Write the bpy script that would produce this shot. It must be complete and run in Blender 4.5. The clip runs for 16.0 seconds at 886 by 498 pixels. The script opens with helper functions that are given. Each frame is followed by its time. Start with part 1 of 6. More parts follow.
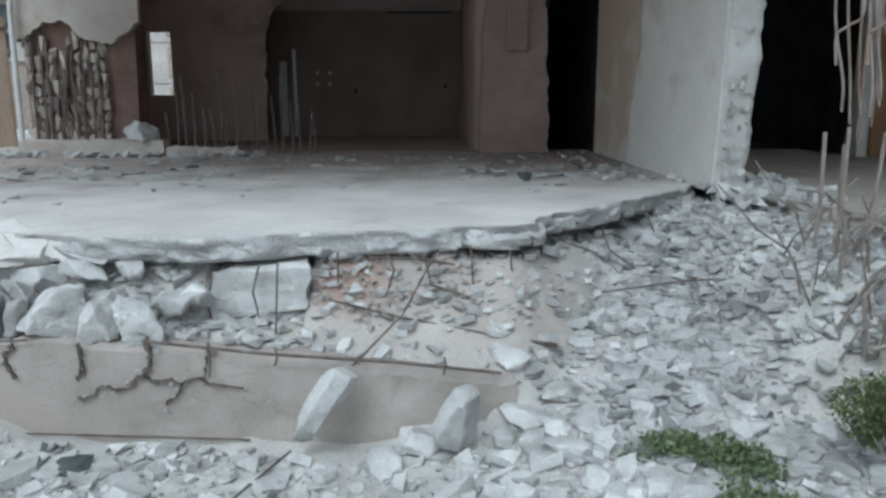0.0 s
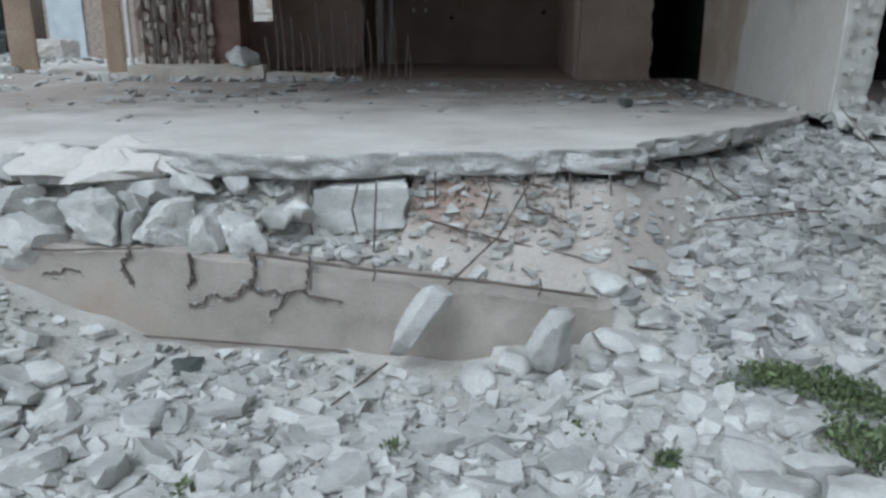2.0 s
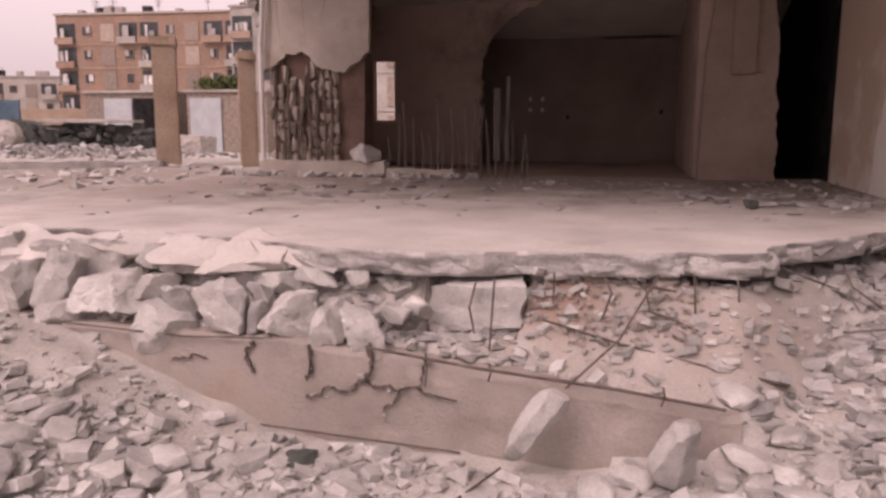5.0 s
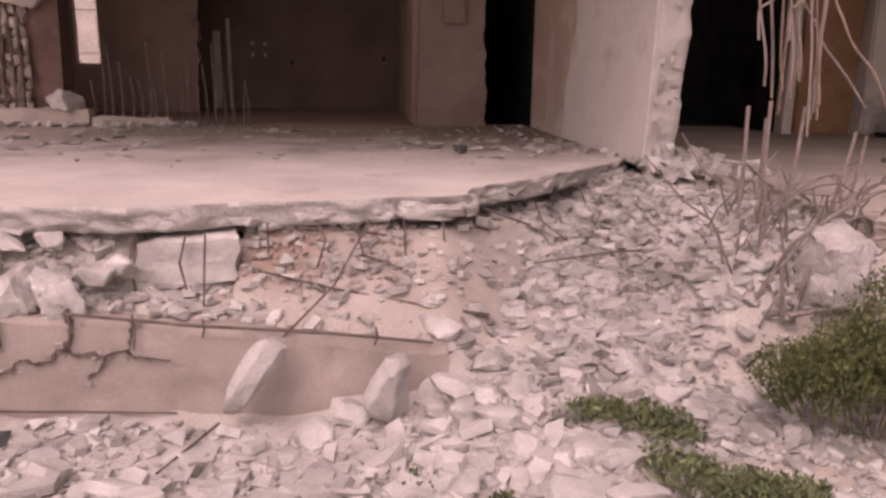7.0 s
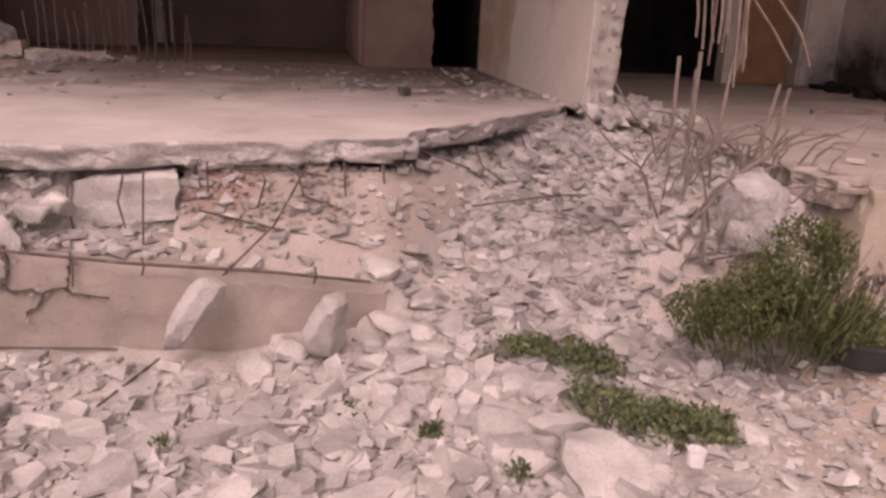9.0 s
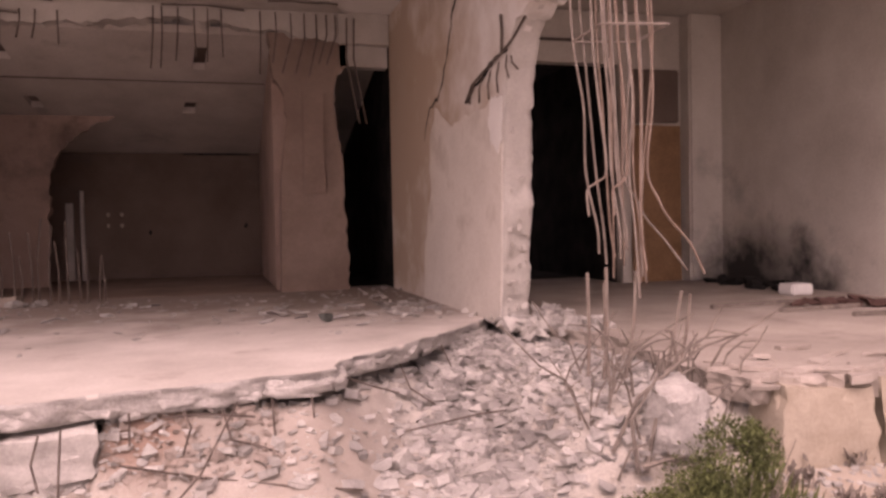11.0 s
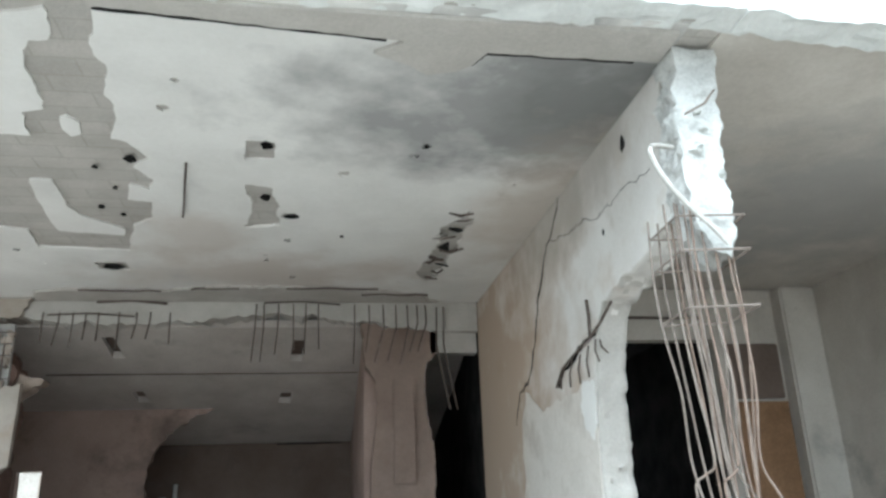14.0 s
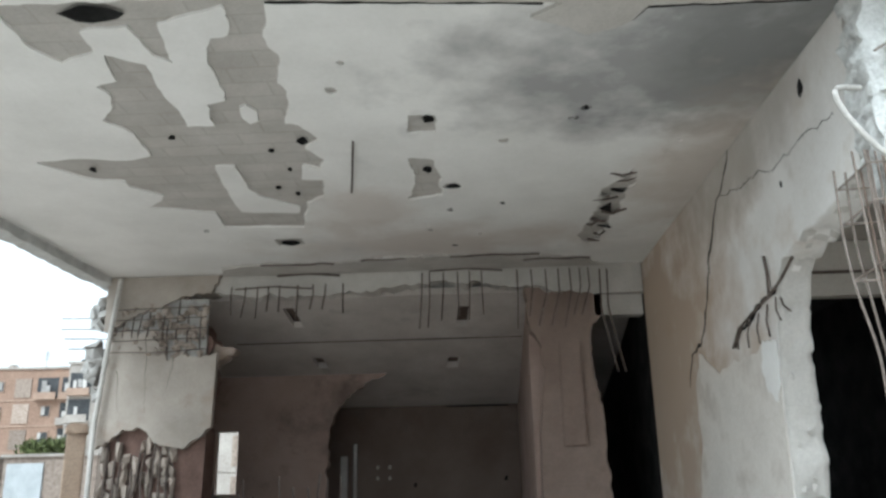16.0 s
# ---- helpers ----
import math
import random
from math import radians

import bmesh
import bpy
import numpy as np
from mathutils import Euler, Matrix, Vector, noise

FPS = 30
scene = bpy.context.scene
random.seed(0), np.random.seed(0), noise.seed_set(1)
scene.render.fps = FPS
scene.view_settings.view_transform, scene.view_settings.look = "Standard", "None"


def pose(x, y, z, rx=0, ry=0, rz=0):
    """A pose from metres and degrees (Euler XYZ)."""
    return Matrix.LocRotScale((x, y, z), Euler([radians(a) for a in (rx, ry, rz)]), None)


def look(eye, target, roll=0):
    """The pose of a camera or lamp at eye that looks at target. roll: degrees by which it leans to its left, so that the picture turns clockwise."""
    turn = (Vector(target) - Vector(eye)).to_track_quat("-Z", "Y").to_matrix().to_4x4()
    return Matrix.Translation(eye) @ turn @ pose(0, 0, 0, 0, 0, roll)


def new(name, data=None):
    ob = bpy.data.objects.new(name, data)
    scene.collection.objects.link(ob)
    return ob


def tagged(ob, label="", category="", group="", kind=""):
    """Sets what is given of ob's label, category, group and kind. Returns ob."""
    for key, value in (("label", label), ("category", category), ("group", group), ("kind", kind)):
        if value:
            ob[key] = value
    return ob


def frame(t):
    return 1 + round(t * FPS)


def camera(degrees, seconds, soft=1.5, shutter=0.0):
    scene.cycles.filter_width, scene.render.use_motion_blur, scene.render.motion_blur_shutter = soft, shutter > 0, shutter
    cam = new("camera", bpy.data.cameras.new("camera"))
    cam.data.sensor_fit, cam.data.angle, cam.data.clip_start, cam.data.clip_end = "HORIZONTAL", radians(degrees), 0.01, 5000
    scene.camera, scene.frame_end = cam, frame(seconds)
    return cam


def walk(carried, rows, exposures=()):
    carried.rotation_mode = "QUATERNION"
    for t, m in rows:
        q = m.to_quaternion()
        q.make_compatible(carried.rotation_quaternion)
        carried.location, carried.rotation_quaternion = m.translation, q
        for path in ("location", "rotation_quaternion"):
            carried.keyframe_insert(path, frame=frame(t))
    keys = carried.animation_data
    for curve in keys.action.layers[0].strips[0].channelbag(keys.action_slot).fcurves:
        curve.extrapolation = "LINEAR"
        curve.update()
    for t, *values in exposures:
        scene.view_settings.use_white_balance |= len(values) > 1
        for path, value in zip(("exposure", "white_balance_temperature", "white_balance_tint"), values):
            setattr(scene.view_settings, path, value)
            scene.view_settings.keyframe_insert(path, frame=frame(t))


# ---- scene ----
cam = camera(59.48, 16.0, soft=2.8)
# seconds, eye, yaw, pitch, roll
ROWS = [
    (0, 0.000, 0.001, 0.768, -1.70, -11.20, -0.05),
    (0.5, 0.015, 0.007, 0.717, -4.26, -11.77, -0.46),
    (1, 0.015, -0.009, 0.688, -3.45, -14.88, 0.17),
    (1.5, -0.016, 0.004, 0.689, -0.59, -16.75, 0.26),
    (2, -0.045, -0.008, 0.694, 5.03, -16.02, -0.05),
    (2.5, -0.090, -0.008, 0.692, 10.95, -15.78, -0.57),
    (3, -0.117, -0.017, 0.707, 14.64, -14.53, -0.34),
    (3.2, -0.123, -0.018, 0.695, 15.47, -13.95, -0.35),
    (5.3, -0.100, 0.023, 0.737, 12.05, -8.62, 0.14),
    (5.5, -0.099, 0.026, 0.746, 10.84, -8.22, 0.44),
    (6, -0.055, 0.003, 0.746, 7.34, -6.41, 0.18),
    (6.5, -0.003, 0.000, 0.738, 0.08, -9.39, 0.70),
    (7, 0.052, 0.001, 0.733, -6.14, -12.90, 0.85),
    (7.5, 0.125, -0.027, 0.730, -8.91, -15.40, 0.59),
    (8, 0.157, -0.062, 0.722, -7.40, -17.05, 0.67),
    (8.2, 0.163, -0.069, 0.722, -7.40, -17.54, 1.07),
    (10.3, -0.023, -0.194, 0.841, -15.40, -10.52, 1.95),
    (10.5, -0.012, -0.192, 0.843, -15.59, -7.20, 0.77),
    (11, 0.038, -0.158, 0.887, -15.95, -1.81, -1.17),
    (11.5, 0.073, -0.119, 0.914, -15.36, 3.50, -1.47),
    (12, 0.092, -0.084, 0.930, -13.99, 7.51, -1.63),
    (12.5, 0.076, -0.114, 0.953, -13.27, 10.05, -1.68),
    (13, 0.093, -0.106, 0.963, -12.75, 13.95, -1.96),
    (13.5, 0.093, -0.107, 0.973, -10.95, 15.92, -2.38),
    (14, 0.084, -0.081, 0.980, -9.76, 18.72, -2.18),
    (14.5, 0.087, -0.096, 1.001, -6.84, 19.26, -2.29),
    (15, 0.065, -0.101, 1.000, -1.91, 19.20, -2.13),
    (15.5, 0.043, -0.111, 0.992, 1.31, 18.49, -1.73),
    (16, -0.001, -0.120, 0.989, 2.23, 16.37, -1.29),
]


def eye_pose(x, y, z, yaw, pitch, roll):
    yaw, pitch = radians(yaw), radians(pitch)
    ahead = Vector((-math.sin(yaw) * math.cos(pitch), math.cos(yaw) * math.cos(pitch), math.sin(pitch)))
    return look((x, y, z), Vector((x, y, z)) + ahead, ROLL_SIGN * roll)


ROLL_SIGN = 1
# seconds, stops, kelvin, tint: the film turns from a cool to a pinkish balance and back
EXPOSURES = [
    (0.0, -0.24, 5300, 1), (1.5, -0.32, 5350, 2), (3.2, -0.5, 5600, 9), (5.3, -0.33, 7500, 46), (6.0, -0.2, 7500, 47), (7.0, -0.2, 7600, 48), (8.2, -0.33, 7700, 48), (10.3, -0.25, 7900, 50), (11.0, 0.05, 8000, 52),
    (11.5, 0.54, 8150, 54), (12.0, 1.02, 8250, 51), (12.5, 1.2, 7000, 33), (13.0, 1.12, 5500, -2), (14.5, 0.68, 5550, 0), (15.5, 0.44, 5650, 1), (16.0, 0.4, 5650, 1),
]
walk(cam, [(t, eye_pose(*p)) for t, *p in ROWS], EXPOSURES)

from mathutils.geometry import tessellate_polygon

# ---- sky and sun: bright haze ----
world = bpy.data.worlds.new("sky")
scene.world = world
world.use_nodes = True
wt = world.node_tree
sky = wt.nodes.new("ShaderNodeTexSky")
sky.sky_type, sky.sun_disc = "NISHITA", False
sky.sun_elevation, sky.sun_rotation = radians(50), radians(207)
sky.dust_density, sky.air_density = 5.0, 1.0
wt.nodes["Background"].inputs["Strength"].default_value = 0.15
haze = wt.nodes.new("ShaderNodeHueSaturation")
haze.inputs["Saturation"].default_value, haze.inputs["Value"].default_value = 0.07, 1.65
wt.links.new(sky.outputs[0], haze.inputs["Color"])
veil = wt.nodes.new("ShaderNodeMix")
veil.data_type = "RGBA"
veil.inputs["Factor"].default_value, veil.inputs["B"].default_value = 0.5, (9.0, 9.0, 9.0, 1)
wt.links.new(haze.outputs[0], veil.inputs["A"])
wt.links.new(veil.outputs["Result"], wt.nodes["Background"].inputs[0])
sun = new("sun", bpy.data.lights.new("sun", "SUN"))
sun.data.energy, sun.data.angle, sun.data.color = 1.5, radians(35), (1.0, 0.97, 0.93)
sun.matrix_world = look((-7, -13.5, 18), (0, 0, 0))

# ---- materials ----
MATS = {}


def surface(name, dark, light, scale=3.0, fine=40.0, rough=0.9, bump=0.4, stain=None, stain_scale=0.7, stain_at=0.58, random_tint=0.0, depth=0.02, smudges_and_shade=(), speckle=0.45, courses=None):
    """A rough mineral surface: two noises mix two colours, a third lays stains over it, and a fine grain gives relief."""
    m = bpy.data.materials.new(name)
    m.use_nodes = True
    nt = m.node_tree
    n, link = nt.nodes, nt.links.new
    bsdf = n["Principled BSDF"]
    bsdf.inputs["Roughness"].default_value = rough
    bsdf.inputs["Specular IOR Level"].default_value = 0.25
    geo = n.new("ShaderNodeNewGeometry")

    def noise_node(s, detail=6.0, roughness=0.6):
        t = n.new("ShaderNodeTexNoise")
        t.inputs["Scale"].default_value, t.inputs["Detail"].default_value, t.inputs["Roughness"].default_value = s, detail, roughness
        link(geo.outputs["Position"], t.inputs["Vector"])
        return t
    big, grain = noise_node(scale), noise_node(fine, 4.0, 0.7)
    ramp = n.new("ShaderNodeValToRGB")
    ramp.color_ramp.elements[0].position, ramp.color_ramp.elements[1].position = 0.32, 0.68
    ramp.color_ramp.elements[0].color, ramp.color_ramp.elements[1].color = (*dark, 1), (*light, 1)
    link(big.outputs["Fac"], ramp.inputs["Fac"])
    colour = ramp.outputs["Color"]
    speck = n.new("ShaderNodeMix")
    speck.data_type, speck.blend_type = "RGBA", "OVERLAY"
    speck.inputs["Factor"].default_value = speckle
    link(colour, speck.inputs["A"])
    link(grain.outputs["Fac"], speck.inputs["B"])
    colour = speck.outputs["Result"]
    if stain:
        blot = noise_node(stain_scale, 8.0, 0.65)
        edge = n.new("ShaderNodeMapRange")
        edge.inputs["From Min"].default_value, edge.inputs["From Max"].default_value = stain_at, stain_at + 0.12
        link(blot.outputs["Fac"], edge.inputs["Value"])
        lay_on = n.new("ShaderNodeMix")
        lay_on.data_type = "RGBA"
        link(edge.outputs["Result"], lay_on.inputs["Factor"])
        link(colour, lay_on.inputs["A"])
        lay_on.inputs["B"].default_value = (*stain, 1)
        colour = lay_on.outputs["Result"]
    for centre, radii, tone, strength in smudges_and_shade:
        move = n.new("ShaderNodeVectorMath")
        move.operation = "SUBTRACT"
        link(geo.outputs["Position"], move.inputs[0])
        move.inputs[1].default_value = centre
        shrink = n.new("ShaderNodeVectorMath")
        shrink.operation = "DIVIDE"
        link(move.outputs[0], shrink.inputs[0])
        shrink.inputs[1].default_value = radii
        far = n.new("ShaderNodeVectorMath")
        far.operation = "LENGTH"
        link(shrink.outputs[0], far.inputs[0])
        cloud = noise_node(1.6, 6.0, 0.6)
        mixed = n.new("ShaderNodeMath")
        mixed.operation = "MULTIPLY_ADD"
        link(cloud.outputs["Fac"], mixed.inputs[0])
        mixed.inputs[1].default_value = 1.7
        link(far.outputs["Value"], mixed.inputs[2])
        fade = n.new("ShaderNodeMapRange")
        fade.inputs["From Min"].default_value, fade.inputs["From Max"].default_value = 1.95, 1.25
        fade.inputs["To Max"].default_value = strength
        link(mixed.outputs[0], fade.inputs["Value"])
        spot_mix = n.new("ShaderNodeMix")
        spot_mix.data_type = "RGBA"
        link(fade.outputs["Result"], spot_mix.inputs["Factor"])
        link(colour, spot_mix.inputs["A"])
        spot_mix.inputs["B"].default_value = (*tone, 1)
        colour = spot_mix.outputs["Result"]
    if random_tint:
        info = n.new("ShaderNodeObjectInfo")
        span = n.new("ShaderNodeMapRange")
        span.inputs["To Min"].default_value, span.inputs["To Max"].default_value = 1 - random_tint, 1 + random_tint * 0.6
        isle = n.new("ShaderNodeMath")
        isle.operation = "ADD"
        link(info.outputs["Random"], isle.inputs[0])
        link(geo.outputs["Random Per Island"], isle.inputs[1])
        wrap = n.new("ShaderNodeMath")
        wrap.operation = "FRACT"
        link(isle.outputs[0], wrap.inputs[0])
        link(wrap.outputs[0], span.inputs["Value"])
        tint = n.new("ShaderNodeMix")
        tint.data_type, tint.blend_type = "RGBA", "MULTIPLY"
        tint.inputs["Factor"].default_value = 1
        link(colour, tint.inputs["A"])
        link(span.outputs["Result"], tint.inputs["B"])
        colour = tint.outputs["Result"]
    if courses:
        rows = n.new("ShaderNodeTexBrick")
        rows.inputs["Color1"].default_value, rows.inputs["Color2"].default_value, rows.inputs["Mortar"].default_value = (1, 1, 1, 1), (0.86, 0.86, 0.86, 1), (0.78, 0.77, 0.75, 1)
        rows.inputs["Scale"].default_value, rows.inputs["Mortar Size"].default_value, rows.inputs["Mortar Smooth"].default_value = 1.0, 0.012, 0.6
        rows.inputs["Brick Width"].default_value, rows.inputs["Row Height"].default_value = courses
        link(geo.outputs["Position"], rows.inputs["Vector"])
        pressed = n.new("ShaderNodeMix")
        pressed.data_type, pressed.blend_type = "RGBA", "MULTIPLY"
        pressed.inputs["Factor"].default_value = 0.8
        link(colour, pressed.inputs["A"])
        link(rows.outputs["Color"], pressed.inputs["B"])
        colour = pressed.outputs["Result"]
    link(colour, bsdf.inputs["Base Color"])
    if bump:
        sum_node = n.new("ShaderNodeMath")
        sum_node.operation = "ADD"
        link(grain.outputs["Fac"], sum_node.inputs[0])
        mid = noise_node(scale * 5, 5.0, 0.6)
        link(mid.outputs["Fac"], sum_node.inputs[1])
        b = n.new("ShaderNodeBump")
        b.inputs["Strength"].default_value, b.inputs["Distance"].default_value = bump, depth
        link(sum_node.outputs[0], b.inputs["Height"])
        link(b.outputs["Normal"], bsdf.inputs["Normal"])
    if name == "soot_and_shade":
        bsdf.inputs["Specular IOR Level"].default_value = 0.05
    MATS[name] = m
    return m


dust = surface("dusty_soil", (0.38, 0.35, 0.31), (0.52, 0.49, 0.45), 2.2, 55, bump=0.7, stain=(0.33, 0.27, 0.22), stain_scale=0.9, stain_at=0.6,
               smudges_and_shade=[((0.3, 4.55, -0.45), (1.5, 0.85, 0.9), (0.37, 0.315, 0.275), 0.75), ((-0.45, 4.6, -0.3), (0.35, 0.4, 0.4), (0.3, 0.19, 0.145), 0.8), ((3.2, 2.6, -0.7), (1.7, 1.3, 0.8), (0.39, 0.315, 0.245), 0.75), ((-9.0, 10.5, 0), (5.0, 5.0, 1.5), (0.27, 0.22, 0.185), 0.75)])
rock = surface("limestone", (0.34, 0.325, 0.30), (0.53, 0.51, 0.48), 5.0, 60, bump=0.5, random_tint=0.24, speckle=0.3)
dark_rock = surface("dark_stone", (0.05, 0.055, 0.05), (0.11, 0.115, 0.105), 6.0, 60, bump=0.5)
# Brown spots darken the slab rearward for dirt and the ceiling's shade.
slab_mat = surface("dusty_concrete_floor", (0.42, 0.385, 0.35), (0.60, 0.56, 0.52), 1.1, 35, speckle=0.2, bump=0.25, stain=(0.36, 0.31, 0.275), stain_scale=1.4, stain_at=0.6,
                   smudges_and_shade=[((-1.5, 10.6, 0), (7.0, 3.6, 1.0), (0.215, 0.17, 0.145), 0.8), ((-5.2, 8.4, 0), (2.6, 3.4, 1.0), (0.27, 0.215, 0.18), 0.7), ((1.9, 9.6, 0), (1.3, 3.0, 1.0), (0.2, 0.165, 0.14), 0.7)])
concrete = surface("broken_concrete", (0.27, 0.26, 0.245), (0.44, 0.425, 0.40), 4.0, 45, bump=0.6, stain=(0.20, 0.18, 0.16), stain_scale=2.2, stain_at=0.6)
edge_concrete = surface("broken_slab_edge", (0.31, 0.295, 0.275), (0.48, 0.46, 0.435), 5.0, 45, bump=0.7, stain=(0.25, 0.225, 0.2), stain_scale=2.2, stain_at=0.6)
pale_concrete = surface("chalky_concrete", (0.44, 0.44, 0.425), (0.65, 0.65, 0.625), 6.0, 50, bump=0.7, stain=(0.30, 0.29, 0.275), stain_scale=3.0, stain_at=0.6)
beam_mat = surface("footing_concrete", (0.265, 0.23, 0.2), (0.385, 0.335, 0.295), 2.2, 60, bump=0.6, stain=(0.30, 0.235, 0.185), stain_scale=1.1, stain_at=0.55, speckle=0.2)
plaster = surface("white_plaster", (0.66, 0.645, 0.615), (0.77, 0.755, 0.725), 1.2, 30, speckle=0.2, bump=0.15, stain=(0.55, 0.535, 0.515), stain_scale=0.8, stain_at=0.62, depth=0.008,
                  smudges_and_shade=[((1.6, 5.0, 3.85), (1.9, 1.4, 1.0), (0.27, 0.265, 0.26), 0.88), ((2.3, 4.9, 3.85), (1.1, 1.5, 1.0), (0.2, 0.195, 0.19), 0.8), ((5.0, 6.0, 3.85), (2.6, 3.2, 0.6), (0.42, 0.42, 0.42), 0.7), ((7.1, 8.7, 0.1), (0.6, 1.35, 0.75), (0.02, 0.02, 0.02), 0.97), ((2.4, 7.0, 3.85), (0.9, 2.0, 0.5), (0.50, 0.42, 0.35), 0.6), ((-0.6, 9.3, 3.85), (2.2, 0.9, 0.5), (0.47, 0.40, 0.345), 0.6), ((-1.2, 8.0, 3.85), (0.7, 0.8, 0.5), (0.52, 0.46, 0.41), 0.6)])
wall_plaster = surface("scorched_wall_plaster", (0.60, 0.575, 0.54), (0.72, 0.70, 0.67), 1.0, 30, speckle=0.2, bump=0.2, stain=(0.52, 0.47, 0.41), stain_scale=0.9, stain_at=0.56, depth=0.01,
                       smudges_and_shade=[((2.4, 10.2, 2.3), (0.6, 4.2, 3.4), (0.38, 0.285, 0.205), 0.9), ((2.4, 5.6, 3.9), (0.4, 1.2, 0.7), (0.42, 0.39, 0.36), 0.6), ((2.4, 6.9, 3.9), (0.4, 2.0, 0.9), (0.36, 0.33, 0.29), 0.7), ((1.3, 10.7, 2.0), (0.9, 0.6, 2.8), (0.36, 0.27, 0.21), 0.75)])
coat_plaster = surface("pale_lower_plaster", (0.55, 0.51, 0.46), (0.67, 0.63, 0.575), 1.3, 30, speckle=0.25, bump=0.3, stain=(0.49, 0.445, 0.395), stain_scale=1.3, stain_at=0.52, depth=0.008)
undercoat = surface("bare_slab_soffit", (0.40, 0.375, 0.34), (0.50, 0.475, 0.44), 2.0, 40, speckle=0.2, bump=0.3, stain=(0.34, 0.32, 0.29), stain_scale=1.6, stain_at=0.62)
block_soffit = surface("bare_hollow_block_soffit", (0.40, 0.375, 0.34), (0.50, 0.475, 0.44), 2.0, 40, speckle=0.2, bump=0.3, stain=(0.34, 0.32, 0.29), stain_scale=1.6, stain_at=0.62, courses=(0.5, 0.22))
pier_plaster = surface("dirty_pier_plaster", (0.29, 0.255, 0.22), (0.41, 0.365, 0.32), 1.5, 30, speckle=0.2, bump=0.2, stain=(0.30, 0.245, 0.20), stain_scale=1.1, stain_at=0.53, depth=0.01)
brown_plaster = surface("brown_scorched_plaster", (0.185, 0.134, 0.108), (0.28, 0.217, 0.18), 1.0, 30, speckle=0.2, bump=0.2, stain=(0.20, 0.14, 0.11), stain_scale=0.9, stain_at=0.55, depth=0.01)
soffit_plaster = surface("greyed_soffit_plaster", (0.40, 0.36, 0.325), (0.54, 0.50, 0.46), 1.2, 30, speckle=0.2, bump=0.15, stain=(0.30, 0.27, 0.24), stain_scale=0.8, stain_at=0.58, depth=0.008)
pink_plaster = surface("reddish_scorched_plaster", (0.25, 0.18, 0.15), (0.36, 0.27, 0.23), 0.9, 30, speckle=0.2, bump=0.2, stain=(0.15, 0.11, 0.09), stain_scale=0.6, stain_at=0.57)
# Room plaster coloured darker than its own tone to deepen indoor shade.
old_plaster = surface("shade_darkened_plaster", (0.105, 0.077, 0.063), (0.165, 0.128, 0.107), 0.8, 30, speckle=0.2, bump=0.2, stain=(0.08, 0.07, 0.065), stain_scale=0.6, stain_at=0.55)
dark_core = surface("dark_red_core", (0.10, 0.062, 0.05), (0.17, 0.11, 0.09), 2.5, 40, bump=0.4)
rib_plaster = surface("crumbling_rib", (0.27, 0.225, 0.19), (0.42, 0.36, 0.31), 5.0, 50, bump=0.6, random_tint=0.3, speckle=0.3)
# Black for burnt debris, and for shade in rooms, holes, cracks and bays.
soot_and_shade = surface("soot_and_shade", (0.008, 0.008, 0.008), (0.03, 0.029, 0.028), 3.0, 30, bump=0.3)
red_soil = surface("red_subsoil", (0.28, 0.235, 0.205), (0.40, 0.345, 0.305), 5.0, 60, bump=0.7, speckle=0.25)
bay_dust = surface("brown_dust_floor", (0.27, 0.235, 0.205), (0.40, 0.355, 0.315), 1.1, 35, speckle=0.2, bump=0.25, stain=(0.22, 0.185, 0.16), stain_scale=1.2, stain_at=0.58)
whitewash = surface("chalky_whitewash", (0.62, 0.63, 0.61), (0.84, 0.85, 0.83), 3.5, 40, bump=0.6, stain=(0.42, 0.42, 0.40), stain_scale=2.4, stain_at=0.62, speckle=0.25)
pier_fill = surface("brown_masonry_fill", (0.23, 0.18, 0.145), (0.40, 0.33, 0.28), 6.0, 50, bump=0.6, random_tint=0.3, speckle=0.3)
grey_rubble = surface("grey_broken_concrete", (0.29, 0.275, 0.26), (0.47, 0.455, 0.43), 5.0, 50, bump=0.5, random_tint=0.4, speckle=0.3)
ochre_band = surface("ochre_floor_band", (0.29, 0.205, 0.155), (0.37, 0.27, 0.21), 0.5, 5, bump=0.0)
blue_sheet = surface("faded_blue_sheet", (0.045, 0.085, 0.12), (0.10, 0.15, 0.19), 1.2, 20, rough=0.6, bump=0.2)
curtain = surface("faded_cloth", (0.40, 0.38, 0.36), (0.62, 0.60, 0.57), 1.0, 6, bump=0.0, random_tint=0.4)
sandstone = surface("sandy_block", (0.33, 0.28, 0.22), (0.44, 0.385, 0.315), 2.5, 40, speckle=0.15, bump=0.4, stain=(0.33, 0.28, 0.22), stain_scale=1.5)
smoky = surface("smoke_greyed_plaster", (0.455, 0.42, 0.375), (0.605, 0.57, 0.52), 1.0, 30, speckle=0.2, bump=0.15, stain=(0.36, 0.34, 0.31), stain_scale=0.8, stain_at=0.6, depth=0.008,
                smudges_and_shade=[((7.1, 8.8, -0.1), (0.8, 1.7, 0.95), (0.02, 0.02, 0.02), 0.96), ((5.5, 6.5, 3.85), (2.2, 2.6, 0.6), (0.33, 0.325, 0.315), 0.75)])
ochre = surface("ochre_render", (0.25, 0.18, 0.13), (0.34, 0.26, 0.195), 1.4, 30, bump=0.25, stain=(0.30, 0.21, 0.14), stain_scale=1.0)
brickish = surface("weathered_ochre_facade", (0.24, 0.16, 0.12), (0.32, 0.22, 0.165), 0.25, 4, bump=0.0, stain=(0.35, 0.215, 0.15), stain_scale=0.18, stain_at=0.55)
